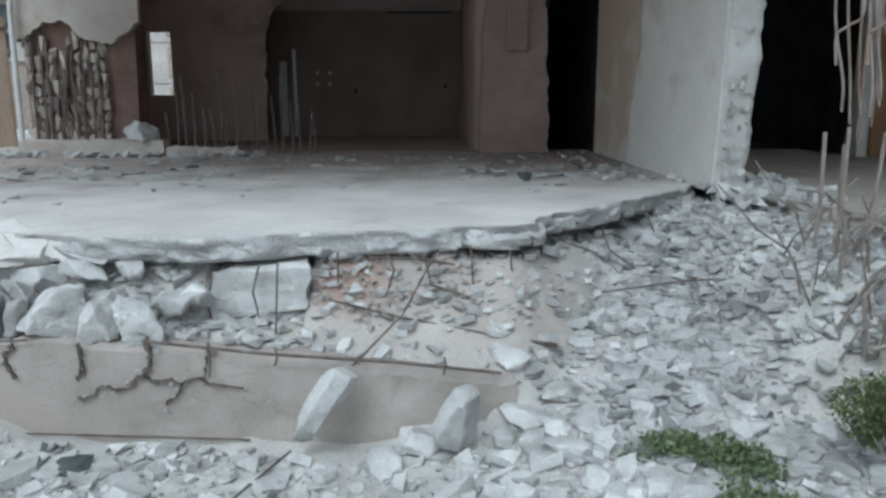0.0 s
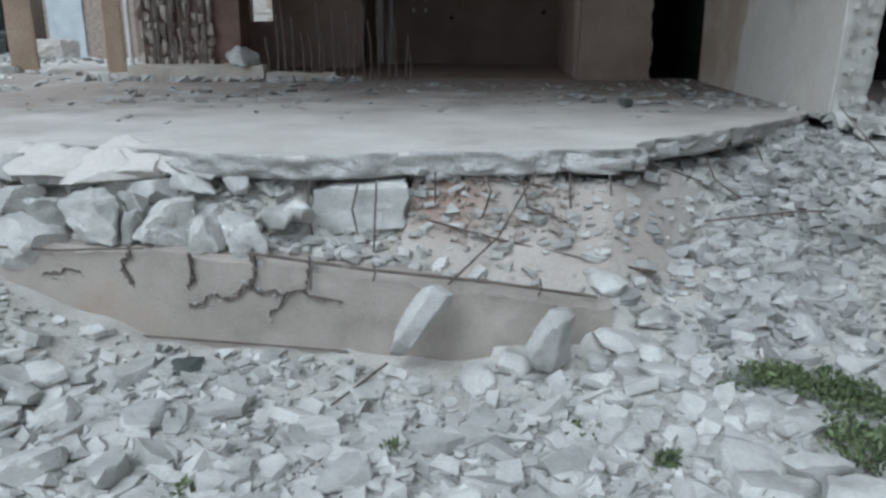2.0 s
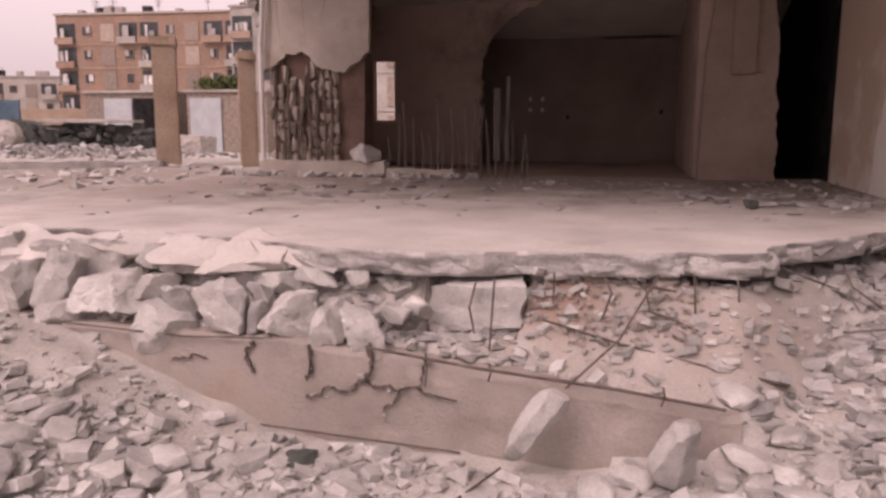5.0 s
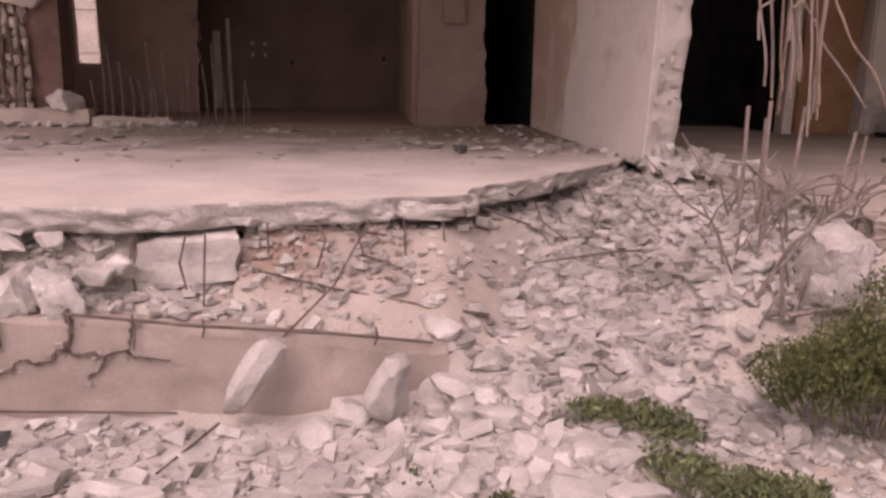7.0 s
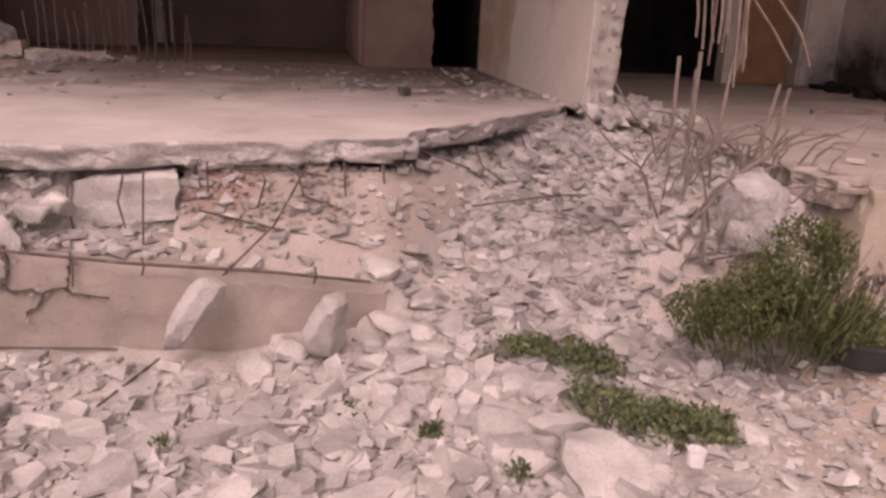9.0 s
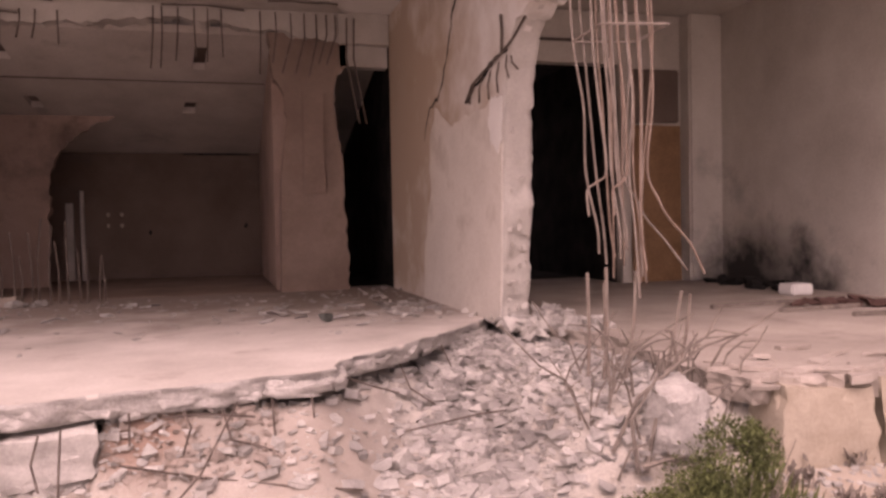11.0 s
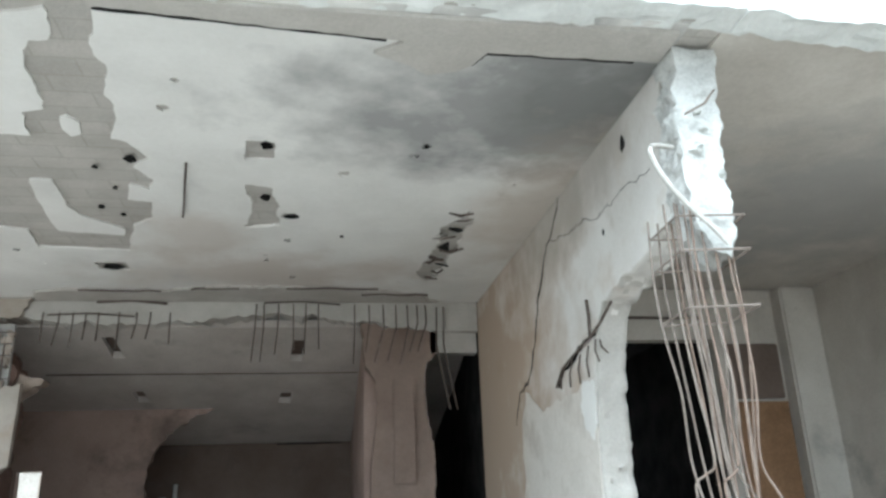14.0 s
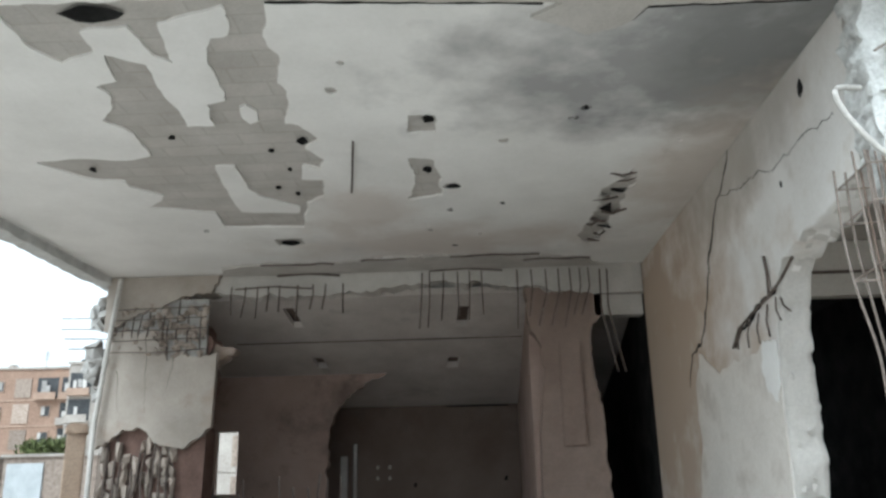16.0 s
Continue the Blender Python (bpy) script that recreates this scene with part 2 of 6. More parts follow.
facade_grey = surface("grey_facade_render", (0.30, 0.27, 0.24), (0.42, 0.385, 0.35), 0.4, 5, bump=0.0)
shed_metal = surface("painted_shutter_metal", (0.33, 0.35, 0.36), (0.43, 0.45, 0.46), 1.5, 20, rough=0.55, bump=0.1, stain=(0.30, 0.24, 0.18), stain_scale=1.2, stain_at=0.66)
pipe_mat = surface("grey_plastic_pipe", (0.42, 0.40, 0.37), (0.52, 0.50, 0.47), 3.0, 30, rough=0.55, bump=0.1)
rust = surface("rusty_steel", (0.07, 0.054, 0.046), (0.14, 0.112, 0.095), 14, 120, rough=0.75, bump=0.3, stain=(0.22, 0.19, 0.165), stain_scale=6, stain_at=0.58)
pale_bar = surface("dusty_steel_bars", (0.15, 0.12, 0.1), (0.255, 0.215, 0.185), 12, 120, rough=0.7, bump=0.3, stain=(0.20, 0.12, 0.08), stain_scale=5, stain_at=0.6)
orange_bar = surface("orange_rusted_bars", (0.155, 0.11, 0.085), (0.24, 0.18, 0.145), 9, 120, rough=0.75, bump=0.3, stain=(0.27, 0.22, 0.18), stain_scale=4, stain_at=0.58)
wood_door = surface("ochre_plywood", (0.2, 0.115, 0.06), (0.28, 0.165, 0.09), 2.5, 40, rough=0.7, bump=0.15)
twig_mat = surface("dry_twig", (0.13, 0.11, 0.095), (0.25, 0.215, 0.185), 10, 60, bump=0.3)
leaf_mat = surface("bush_leaf", (0.045, 0.06, 0.02), (0.125, 0.145, 0.055), 6, 60, rough=0.7, bump=0.0, random_tint=0.5)
grass_mat = surface("weed_leaf", (0.062, 0.085, 0.036), (0.155, 0.185, 0.09), 7, 60, rough=0.7, bump=0.0, random_tint=0.35)
black_mat = surface("black_rubber", (0.012, 0.012, 0.013), (0.03, 0.03, 0.03), 5, 50, rough=0.7, bump=0.2)
cloth_mat = surface("dark_cloth", (0.05, 0.026, 0.022), (0.12, 0.07, 0.06), 5, 80, bump=0.4)
white_mat = surface("white_enamel", (0.62, 0.62, 0.60), (0.76, 0.76, 0.74), 4, 40, rough=0.5, bump=0.1)
glass_dark = surface("unlit_window", (0.03, 0.032, 0.035), (0.07, 0.072, 0.075), 0.5, 4, rough=0.3, bump=0.0)
rng = random.Random(7)

# ---- builders ----


def mesh_of(bm, name, material, smooth=False):
    bmesh.ops.recalc_face_normals(bm, faces=bm.faces[:])
    me = bpy.data.meshes.new(name)
    bm.to_mesh(me)
    bm.free()
    me.materials.append(material)
    if smooth:
        me.polygons.foreach_set("use_smooth", [True] * len(me.polygons))
        me.set_sharp_from_angle(angle=radians(24))
    return me


def thing(name, label, category, group="", kind="", at=(0, 0, 0)):
    ob = new(name)
    ob.empty_display_size = 0.1
    ob.location = at
    return tagged(ob, label, category, group, kind)


def part(name, bm, material, parent, label="", smooth=False):
    ob = new(name, mesh_of(bm, name, material, smooth))
    ob.parent = parent
    if parent is not None and parent.location.length > 0:
        ob.matrix_parent_inverse = Matrix.Translation(parent.location).inverted()
    if label:
        tagged(ob, label)
    return ob


def solid(name, bm, material, label, category, group="", kind="", smooth=False):
    return tagged(new(name, mesh_of(bm, name, material, smooth)), label, category, group, kind)


def box(bm, x0, x1, y0, y1, z0, z1, bevel=0.0):
    v = bmesh.ops.create_cube(bm, size=1)["verts"]
    for p in v:
        p.co = Vector(((x0 + x1) / 2 + p.co.x * (x1 - x0), (y0 + y1) / 2 + p.co.y * (y1 - y0), (z0 + z1) / 2 + p.co.z * (z1 - z0)))
    if bevel:
        bmesh.ops.bevel(bm, geom=list({e for p in v for e in p.link_edges}), offset=bevel, segments=2, affect="EDGES")
    return v


def tube(bm, pts, r, sides=6, r_end=None):
    """A round bar along points."""
    pts = [Vector(p) for p in pts]
    rings = []
    for i, p in enumerate(pts):
        d = (pts[min(i + 1, len(pts) - 1)] - pts[max(i - 1, 0)]).normalized()
        side = d.cross(Vector((0.31, 0.17, 0.93)) if abs(d.z) < 0.9 else Vector((1, 0.2, 0))).normalized()
        up = d.cross(side)
        rr = r if r_end is None else r + (r_end - r) * i / (len(pts) - 1)
        rings.append([bm.verts.new(p + (side * math.cos(a) + up * math.sin(a)) * rr) for a in (math.tau * k / sides for k in range(sides))])
    for a, b in zip(rings, rings[1:]):
        for k in range(sides):
            bm.faces.new((a[k], a[(k + 1) % sides], b[(k + 1) % sides], b[k]))
    bm.faces.new(rings[0][::-1])
    bm.faces.new(rings[-1])


def bent(pts, n=5):
    """A smooth line through the points."""
    p = [Vector(q) for q in pts]
    p = [p[0] * 2 - p[1]] + p + [p[-1] * 2 - p[-2]]
    out = []
    for a, b, c, d in zip(p, p[1:], p[2:], p[3:]):
        for k in range(n):
            t = k / n
            out.append(b + (c - a) * 0.5 * t + (a * 2 - b * 5 + c * 4 - d) * 0.5 * t * t + (b * 3 - a - c * 3 + d) * 0.5 * t ** 3)
    return out + [p[-2]]


def jagged(a, b, step, amount, rnd):
    """Points from a to b, b left out, thrown about by a random walk."""
    a, b = Vector(a), Vector(b)
    n = max(1, int((b - a).length / step))
    side = Vector((-(b - a).y, (b - a).x)).normalized()
    out, off = [], 0.0
    for i in range(n):
        k = i / n
        off = off * 0.55 + rnd.uniform(-amount, amount)
        out.append(a.lerp(b, k) + side * off * (1 if 0 < i else 0))
    return out


def ragged_outline(pts, rough_edges, step=0.06, amount=0.02, seed=1):
    """A closed outline whose edges with their number in rough_edges are broken ones."""
    rnd = random.Random(seed)
    out = []
    for i, p in enumerate(pts):
        q = pts[(i + 1) % len(pts)]
        out += jagged(p, q, step, amount, rnd) if i in rough_edges else [Vector(p)]
    return out


def plate(bm, outline, to3d, t0, t1, layers=3, rough=0.0, flat=None, seed=0, shrink=0.45):
    """A plate with a free outline: to3d(u, v, w) places it, w goes from t0 to t1; rough throws the edge in and out."""
    rnd = random.Random(seed)
    rings, caps = [], {0: [], layers: []}
    n = len(outline)
    for k in range(layers + 1):
        w = t0 + (t1 - t0) * k / layers
        ring = []
        for i, p in enumerate(outline):
            d = Vector((0, 0))
            if rough and k and (flat is None or not flat(p)):
                e = (outline[(i + 1) % n] - outline[i - 1])
                nrm = Vector((e.y, -e.x)).normalized() if e.length else Vector((0, 0))
                d = nrm * rough * (0.9 * noise.noise(Vector((p.x * 2.5, p.y * 2.5, seed))) + 0.9 * noise.noise(Vector((p.x * 9, p.y * 9, w * 16 + seed))) + rnd.uniform(-0.15, 0.15) - shrink * k / layers)
            ring.append(bm.verts.new(to3d(p.x + d.x, p.y + d.y, w)))
            if k in (0, layers):
                caps[k].append(Vector((p.x + d.x, p.y + d.y, 0)))
        rings.append(ring)
    for a, b in zip(rings, rings[1:]):
        for i in range(n):
            bm.faces.new((a[i], a[(i + 1) % n], b[(i + 1) % n], b[i]))
    for k, ring in ((0, rings[0]), (layers, rings[-1])):
        for tri in tessellate_polygon([caps[k]]):
            if len(set(tri)) == 3:
                bm.faces.new([ring[j] for j in tri])


def holed(bm, outer, holes, z_face, thickness):
    """A flat layer with holes: its face looks down at z_face, its back is thickness higher."""
    edges = []
    for loop in (outer, *holes):
        vs = [bm.verts.new((p[0], p[1], z_face)) for p in loop]
        edges += [bm.edges.new((vs[i], vs[(i + 1) % len(vs)])) for i in range(len(vs))]
    bmesh.ops.triangle_fill(bm, edges=edges, use_beauty=True)
    made = bmesh.ops.extrude_face_region(bm, geom=bm.faces[:])
    for v in made["geom"]:
        if isinstance(v, bmesh.types.BMVert):
            v.co.z += thickness


def chunk(bm, centre, size, seed, points=13, turn=None, cube=0.5):
    """An angular broken stone: the hull of points thrown into a box of that size."""
    rnd = random.Random(seed)
    vs = []
    m = (turn or Euler((rnd.uniform(-0.25, 0.25), rnd.uniform(-0.25, 0.25), rnd.uniform(0, 6.28)))).to_matrix()
    for i in range(points):
        p = Vector([rnd.uniform(-1, 1) for _ in range(3)])
        top = max(abs(c) for c in p) or 1
        p = p.lerp(p / top, cube) if i % 4 else p / top
        p = Vector([p[k] * size[k] / 2 for k in range(3)])
        vs.append(bm.verts.new(Vector(centre) + m @ p))
    out = bmesh.ops.convex_hull(bm, input=vs)
    junk = [g for g in out["geom_interior"] + out["geom_unused"] if isinstance(g, bmesh.types.BMVert)]
    bmesh.ops.delete(bm, geom=list(set(junk)), context="VERTS")


def weather(b2, bm, centre, size, seed, soft=1, wave=0.11):
    """Round a hull's edges by smoothing, give it an uneven skin and add it to bm."""
    bmesh.ops.triangulate(b2, faces=b2.faces[:])
    for _ in range(3):
        long_ones = [e for e in b2.edges if e.calc_length() > min(size) * 0.2]
        bmesh.ops.subdivide_edges(b2, edges=long_ones, cuts=1)
        bmesh.ops.triangulate(b2, faces=b2.faces[:])
    for _ in range(soft):
        bmesh.ops.smooth_vert(b2, verts=b2.verts[:], factor=0.5, use_axis_x=True, use_axis_y=True, use_axis_z=True)
    for v in b2.verts:
        v.co += Vector(noise.noise_vector(v.co * 9 + Vector((seed, 0, 0)))) * min(size) * wave + Vector(noise.noise_vector(v.co * 32)) * min(size) * 0.045
        v.co += Vector(centre)
    me = bpy.data.meshes.new("tmp")
    b2.to_mesh(me)
    b2.free()
    bm.from_mesh(me)
    bpy.data.meshes.remove(me)


def worn_chunk(bm, centre, size, seed, turn=None, points=16, cube=0.6):
    """A larger stone with worn edges and an uneven skin."""
    b2 = bmesh.new()
    chunk(b2, (0, 0, 0), (size[0] * 1.08, size[1] * 1.08, size[2] * 1.08), seed, points, turn, cube)
    weather(b2, bm, centre, size, seed)


def worn_block(bm, centre, size, seed, turn=None):
    """A squared block with worn edges."""
    b2 = bmesh.new()
    rnd = random.Random(seed)
    box(b2, -size[0] / 2, size[0] / 2, -size[1] / 2, size[1] / 2, -size[2] / 2, size[2] / 2)
    for v in b2.verts:
        v.co += Vector([rnd.uniform(-0.09, 0.09) * s for s in size])
        v.co = (turn or Euler((0, 0, 0))).to_matrix() @ v.co
    weather(b2, bm, centre, size, seed, 0, 0.08)


def rock_form(bm, centre, size, seed, turn=None, cuts=13, fine=3, ends=(0.45, 0.6)):
    """A broken rock: a ball cut flat by random planes until it is angular, with a grainy skin."""
    rnd = random.Random(seed)
    b2 = bmesh.new()
    bmesh.ops.create_icosphere(b2, subdivisions=fine, radius=1.0)
    planes = [(Vector((rnd.gauss(0, 0.14), rnd.gauss(0, 0.14), s)).normalized(), rnd.uniform(*ends)) for s in (1, -1)]
    planes += [(Vector((math.cos(a), math.sin(a), rnd.gauss(0, 0.45))).normalized(), rnd.uniform(0.42, 0.72)) for a in (math.tau * (k + rnd.random()) / cuts for k in range(cuts))]
    m = (turn or Euler((rnd.gauss(0, 0.16), rnd.gauss(0, 0.16), rnd.uniform(0, 6.28)))).to_matrix()
    for v in b2.verts:
        ray = v.co.normalized()
        v.co = ray * min([1.0] + [d / ray.dot(n) for n, d in planes if ray.dot(n) > 0.05])
        p = Vector((v.co.x * size[0] * 0.8, v.co.y * size[1] * 0.8, v.co.z * size[2] * 0.95))
        p += Vector(noise.noise_vector(p * 11 + Vector((seed, 0, 0)))) * min(size) * 0.07 + Vector(noise.noise_vector(p * 38)) * min(size) * 0.04
        v.co = Vector(centre) + m @ p
    me = bpy.data.meshes.new("tmp")
    b2.to_mesh(me)
    b2.free()
    bm.from_mesh(me)
    bpy.data.meshes.remove(me)


def shard(bm, centre, size, seed, turn=None, sides=0):
    """A flat broken piece: the hull of an uneven ring below and one above it."""
    rnd = random.Random(seed)
    n = sides or rnd.choice((4, 5, 5, 6, 7))
    m = (turn or Euler((rnd.gauss(0, 0.2), rnd.gauss(0, 0.2), rnd.uniform(0, 6.28)))).to_matrix()
    tilt = (rnd.uniform(-0.35, 0.35), rnd.uniform(-0.35, 0.35))
    vs = []
    for k in range(n):
        a = math.tau * (k + rnd.uniform(-0.28, 0.28)) / n
        r = rnd.uniform(0.72, 1.18)
        for s in (-1, 1):
            q = r * rnd.uniform(0.84, 1.04)
            c, d = math.cos(a) * q, math.sin(a) * q
            z = s * 0.5 * rnd.uniform(0.8, 1.1) + (tilt[0] * c + tilt[1] * d) * (0.5 if s > 0 else 0)
            vs.append(bm.verts.new(Vector(centre) + m @ Vector((c * size[0] / 2, d * size[1] / 2, z * size[2]))))
    out = bmesh.ops.convex_hull(bm, input=vs)
    junk = [g for g in out["geom_interior"] + out["geom_unused"] if isinstance(g, bmesh.types.BMVert)]
    bmesh.ops.delete(bm, geom=list(set(junk)), context="VERTS")
    faces = [f for f in bm.faces if any(v in f.verts for v in vs if v.is_valid)]
    bmesh.ops.dissolve_limit(bm, angle_limit=0.38, verts=list({v for f in faces for v in f.verts}), edges=list({e for f in faces for e in f.edges}))


def smooth_step(a, b, v):
    k = min(1.0, max(0.0, (v - a) / (b - a)))
    return k * k * (3 - 2 * k)


def beam_top(x):
    return -0.45 - 0.11 * max(0.0, min(2.3, x + 1.9))
def lay(x, y):
    """Height of the bare ground."""
    front = -1.03 + 0.62 * smooth_step(-1.5, -3.9, x) * smooth_step(1.6, 3.6, y) + 0.3 * smooth_step(-4.0, -6.5, x)
    niche = smooth_step(-1.22, -1.12, x) * smooth_step(-0.62, -0.7, x)
    ledge = beam_top(x) + 0.02 + 0.2 * max(0.0, min(0.9, y - 4.05)) + 0.95 * (1 - niche) * max(0.0, min(0.6, y - 4.2))
    ledge = min(ledge, -0.17)
    left = front + (ledge - front) * smooth_step(3.93, 4.05, y)
    slope = -1.02 + 0.86 * smooth_step(2.6, 7.3, y) ** 0.9 + 0.06 * smooth_step(1.0, 2.6, x)
    slope = min(slope, -0.17)
    z = left + (slope - left) * smooth_step(0.25, 0.85, x)
    brink = 4.62 + 1.1 * max(0.0, x - 0.55)
    z = max(z, -0.2 - 0.85 * max(0.0, brink - y) - 0.1 * smooth_step(0.9, 1.6, x)) if -0.1 < x < 2.6 and y > 3.9 else z
    bank = -0.95 + 0.42 * smooth_step(1.9, 3.3, y)
    if y > 3.45: bank = -0.53 + 0.4 * smooth_step(3.45, 3.8, y)
    z = z + (bank - z) * smooth_step(2.45 - 0.75 * smooth_step(3.3, 3.8, y), 2.95 - 0.7 * smooth_step(3.3, 3.8, y), x)
    if y > 7.0: z = z + (-0.22 - z) * smooth_step(7.0, 7.6, y) * smooth_step(-5.5, -5.0, x)
    z = z + (-0.03 - z) * smooth_step(-5.2, -6.2, x) * smooth_step(3.6, 4.6, y)
    z = z - 0.75 * smooth_step(16, 34, y)
    return z


def ground_height(x, y):
    z = lay(x, y)
    near = smooth_step(14, 6, math.hypot(x, y - 3))
    z += near * 0.07 * noise.noise(Vector((x * 1.3, y * 1.3, 0.3))) + near * 0.035 * noise.noise(Vector((x * 4.5, y * 4.5, 1.7)))
    return z


# ---- ground: one sheet to the horizon ----
def ground_lines(lo, hi, near_lo, near_hi, fine):
    near = list(np.arange(near_lo, near_hi + 1e-6, fine))
    out, step, v = [], fine, near_hi
    while v < hi:
        step *= 1.35
        v += step
        out.append(v)
    back, step, v = [], fine, near_lo
    while v > lo:
        step *= 1.35
        v -= step
        back.append(v)
    return back[::-1] + near + out


gx, gy = ground_lines(-1500, 1500, -7.0, 4.6, 0.055), ground_lines(-1500, 2500, 0.6, 7.4, 0.055)
verts = [(x, y, ground_height(x, y)) for y in gy for x in gx]
nx = len(gx)
faces = [(j * nx + i, j * nx + i + 1, (j + 1) * nx + i + 1, (j + 1) * nx + i) for j in range(len(gy) - 1) for i in range(nx - 1)]
me = bpy.data.meshes.new("ground")
me.from_pydata(verts, [], faces)
me.polygons.foreach_set("use_smooth", [True] * len(me.polygons))
me.materials.append(dust)
ground = tagged(new("ground", me), "pale dusty rubble-strewn ground before the ruin", "ground", kind="structure")

# ---- the terrace: a concrete slab with a broken front edge ----
EDGE = [(-5.6, 4.55), (-4.0, 4.62), (-3.1, 4.62), (-2.3, 4.4), (-1.87, 4.26), (-1.2, 4.24), (-0.56, 4.40), (0.1, 4.52), (0.55, 4.58), (0.72, 4.68), (0.76, 4.93), (1.35, 5.5), (1.95, 6.13), (2.46, 6.8)]
outline = ragged_outline(EDGE + [(2.39, 7.0), (2.39, 15.6), (-5.6, 15.6)], range(len(EDGE) - 1), 0.06, 0.028, 3)
bm = bmesh.new()
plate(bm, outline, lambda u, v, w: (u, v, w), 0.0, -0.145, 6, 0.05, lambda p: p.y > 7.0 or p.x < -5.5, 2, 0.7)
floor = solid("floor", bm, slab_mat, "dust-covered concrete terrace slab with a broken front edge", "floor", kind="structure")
floor.data.materials.append(edge_concrete)
for p in floor.data.polygons:
    p.material_index = 1 if p.normal.z < 0.6 else 0
    p.use_smooth = abs(p.normal.z) < 0.97
bm = bmesh.new()
for k in range(70):
    i = rng.randrange(2, len(EDGE) - 2)
    a, b = Vector(EDGE[i]), Vector(EDGE[i + 1])
    p = a.lerp(b, rng.random())
    z = rng.uniform(-0.12, -0.06)
    chunk(bm, (p.x, p.y + 0.035 - 0.1 * z + rng.uniform(-0.015, 0.03), z), (rng.uniform(0.1, 0.34), rng.uniform(0.07, 0.12), rng.uniform(0.04, 0.09)), 8100 + k, 16, Euler((rng.gauss(0, 0.15), rng.gauss(0, 0.1), math.atan2(b.y - a.y, b.x - a.x) + rng.gauss(0, 0.15))))
tagged(part("crumbled_rim", bm, edge_concrete, floor, "crumbling layers along the slab's broken edge"), kind="stuff")
outline = ragged_outline([(2.66, 6.75), (2.75, 5.9), (3.0, 5.1), (2.75, 4.3), (2.85, 3.5), (3.6, 3.42), (5.0, 3.42), (8.2, 3.42), (8.2, 15.6), (2.66, 15.6)], range(0, 7), 0.06, 0.03, 5)
bm = bmesh.new()
plate(bm, outline, lambda u, v, w: (u, v, w), -0.01, -0.16, 4, 0.05, lambda p: p.y > 7 or p.x > 8, 6)
solid("floor_2", bm, bay_dust, "dusty concrete floor of the neighbouring bay, broken at its edge", "floor", kind="structure")

# Thin brown sheet puts the room's shade and dust into the floor colour.
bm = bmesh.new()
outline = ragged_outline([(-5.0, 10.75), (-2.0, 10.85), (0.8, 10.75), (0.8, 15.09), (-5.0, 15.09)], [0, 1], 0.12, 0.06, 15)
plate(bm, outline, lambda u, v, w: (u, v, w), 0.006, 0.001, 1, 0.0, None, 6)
solid("floor_4", bm, brown_plaster, "floor of the burnt room, browned for its shade and dust", "floor", kind="structure")

bm = bmesh.new()
for k in range(90):
    x = rng.uniform(2.85, 6.2)
    y = 3.42 + abs(rng.gauss(0, 0.3))
    shard(bm, (x, y, -0.012 - 0.05 * (y < 3.5) * rng.random() + 0.02 * rng.random()), (rng.uniform(0.12, 0.5), rng.uniform(0.08, 0.22), rng.uniform(0.02, 0.05)), 8400 + k, Euler((rng.gauss(0, 0.06), rng.gauss(0, 0.05), rng.gauss(0, 0.3))))
solid("ledge_flakes", bm, bay_dust, "crumbling layers along the neighbouring floor's edge", "debris", kind="stuff")

# ---- ceiling slab, its plaster with fallen patches, and the front fascia ----
HIGH = 3.85
bm = bmesh.new()
box(bm, -5.25, 7.3, 3.78, 10.95, HIGH + 0.02, HIGH + 0.34)
solid("ceiling", bm, block_soffit, "bare grey underside of the concrete floor slab", "ceiling", kind="structure")


def hole_loop(pts, seed, step=0.06, amount=0.018):
    return [tuple(p) for p in ragged_outline(pts, range(len(pts)), step, amount, seed)]


def blob(x, y, rx, ry, seed, n=11):
    rnd = random.Random(seed)
    return [(x + math.cos(a) * rx * rnd.uniform(0.7, 1.2), y + math.sin(a) * ry * rnd.uniform(0.7, 1.2)) for a in (math.tau * k / n for k in range(n))]


patch_near = [(-2.51, 4.56), (-2.58, 4.82), (-2.59, 4.93), (-2.78, 5.0), (-2.74, 5.16), (-2.81, 5.34), (-2.99, 5.55), (-2.85, 5.82), (-2.88, 6.05), (-2.9, 6.3), (-3.15, 6.38), (-3.56, 6.3), (-4.0, 6.35), (-3.78, 6.7), (-3.65, 6.82), (-3.4, 6.89), (-3.42, 7.04), (-3.18, 7.32), (-3.25, 7.45), (-3.49, 7.64), (-2.82, 7.9)]
patch_far = [(-2.88, 8.4), (-1.97, 8.51), (-1.76, 7.69), (-1.54, 7.5), (-1.45, 7.05), (-1.67, 7.0), (-1.57, 6.64), (-1.43, 6.75), (-1.35, 6.53), (-1.47, 6.27), (-1.31, 6.08), (-1.42, 5.79), (-1.53, 5.74), (-1.42, 5.42), (-1.38, 5.19), (-1.42, 5.05), (-1.31, 4.65), (-1.36, 4.53), (-1.34, 4.35), (-1.27, 4.16), (-1.25, 3.95)]
patch_front = [(-2.95, 3.95), (-2.97, 4.42), (-2.85, 4.64), (-2.57, 4.52), (-2.54, 4.27), (-2.21, 4.23), (-2.19, 4.39), (-2.18, 4.61), (-2.08, 4.71), (-2.06, 4.51), (-2.0, 4.22), (-1.81, 4.15), (-1.67, 4.11), (-1.52, 4.05), (-1.53, 4.23), (-1.59, 4.39), (-1.71, 4.41), (-1.78, 4.53), (-1.84, 4.82), (-1.89, 5.3), (-2.06, 5.36), (-2.12, 5.74), (-2.35, 5.73), (-2.31, 5.44), (-2.33, 5.04), (-2.28, 4.71)]
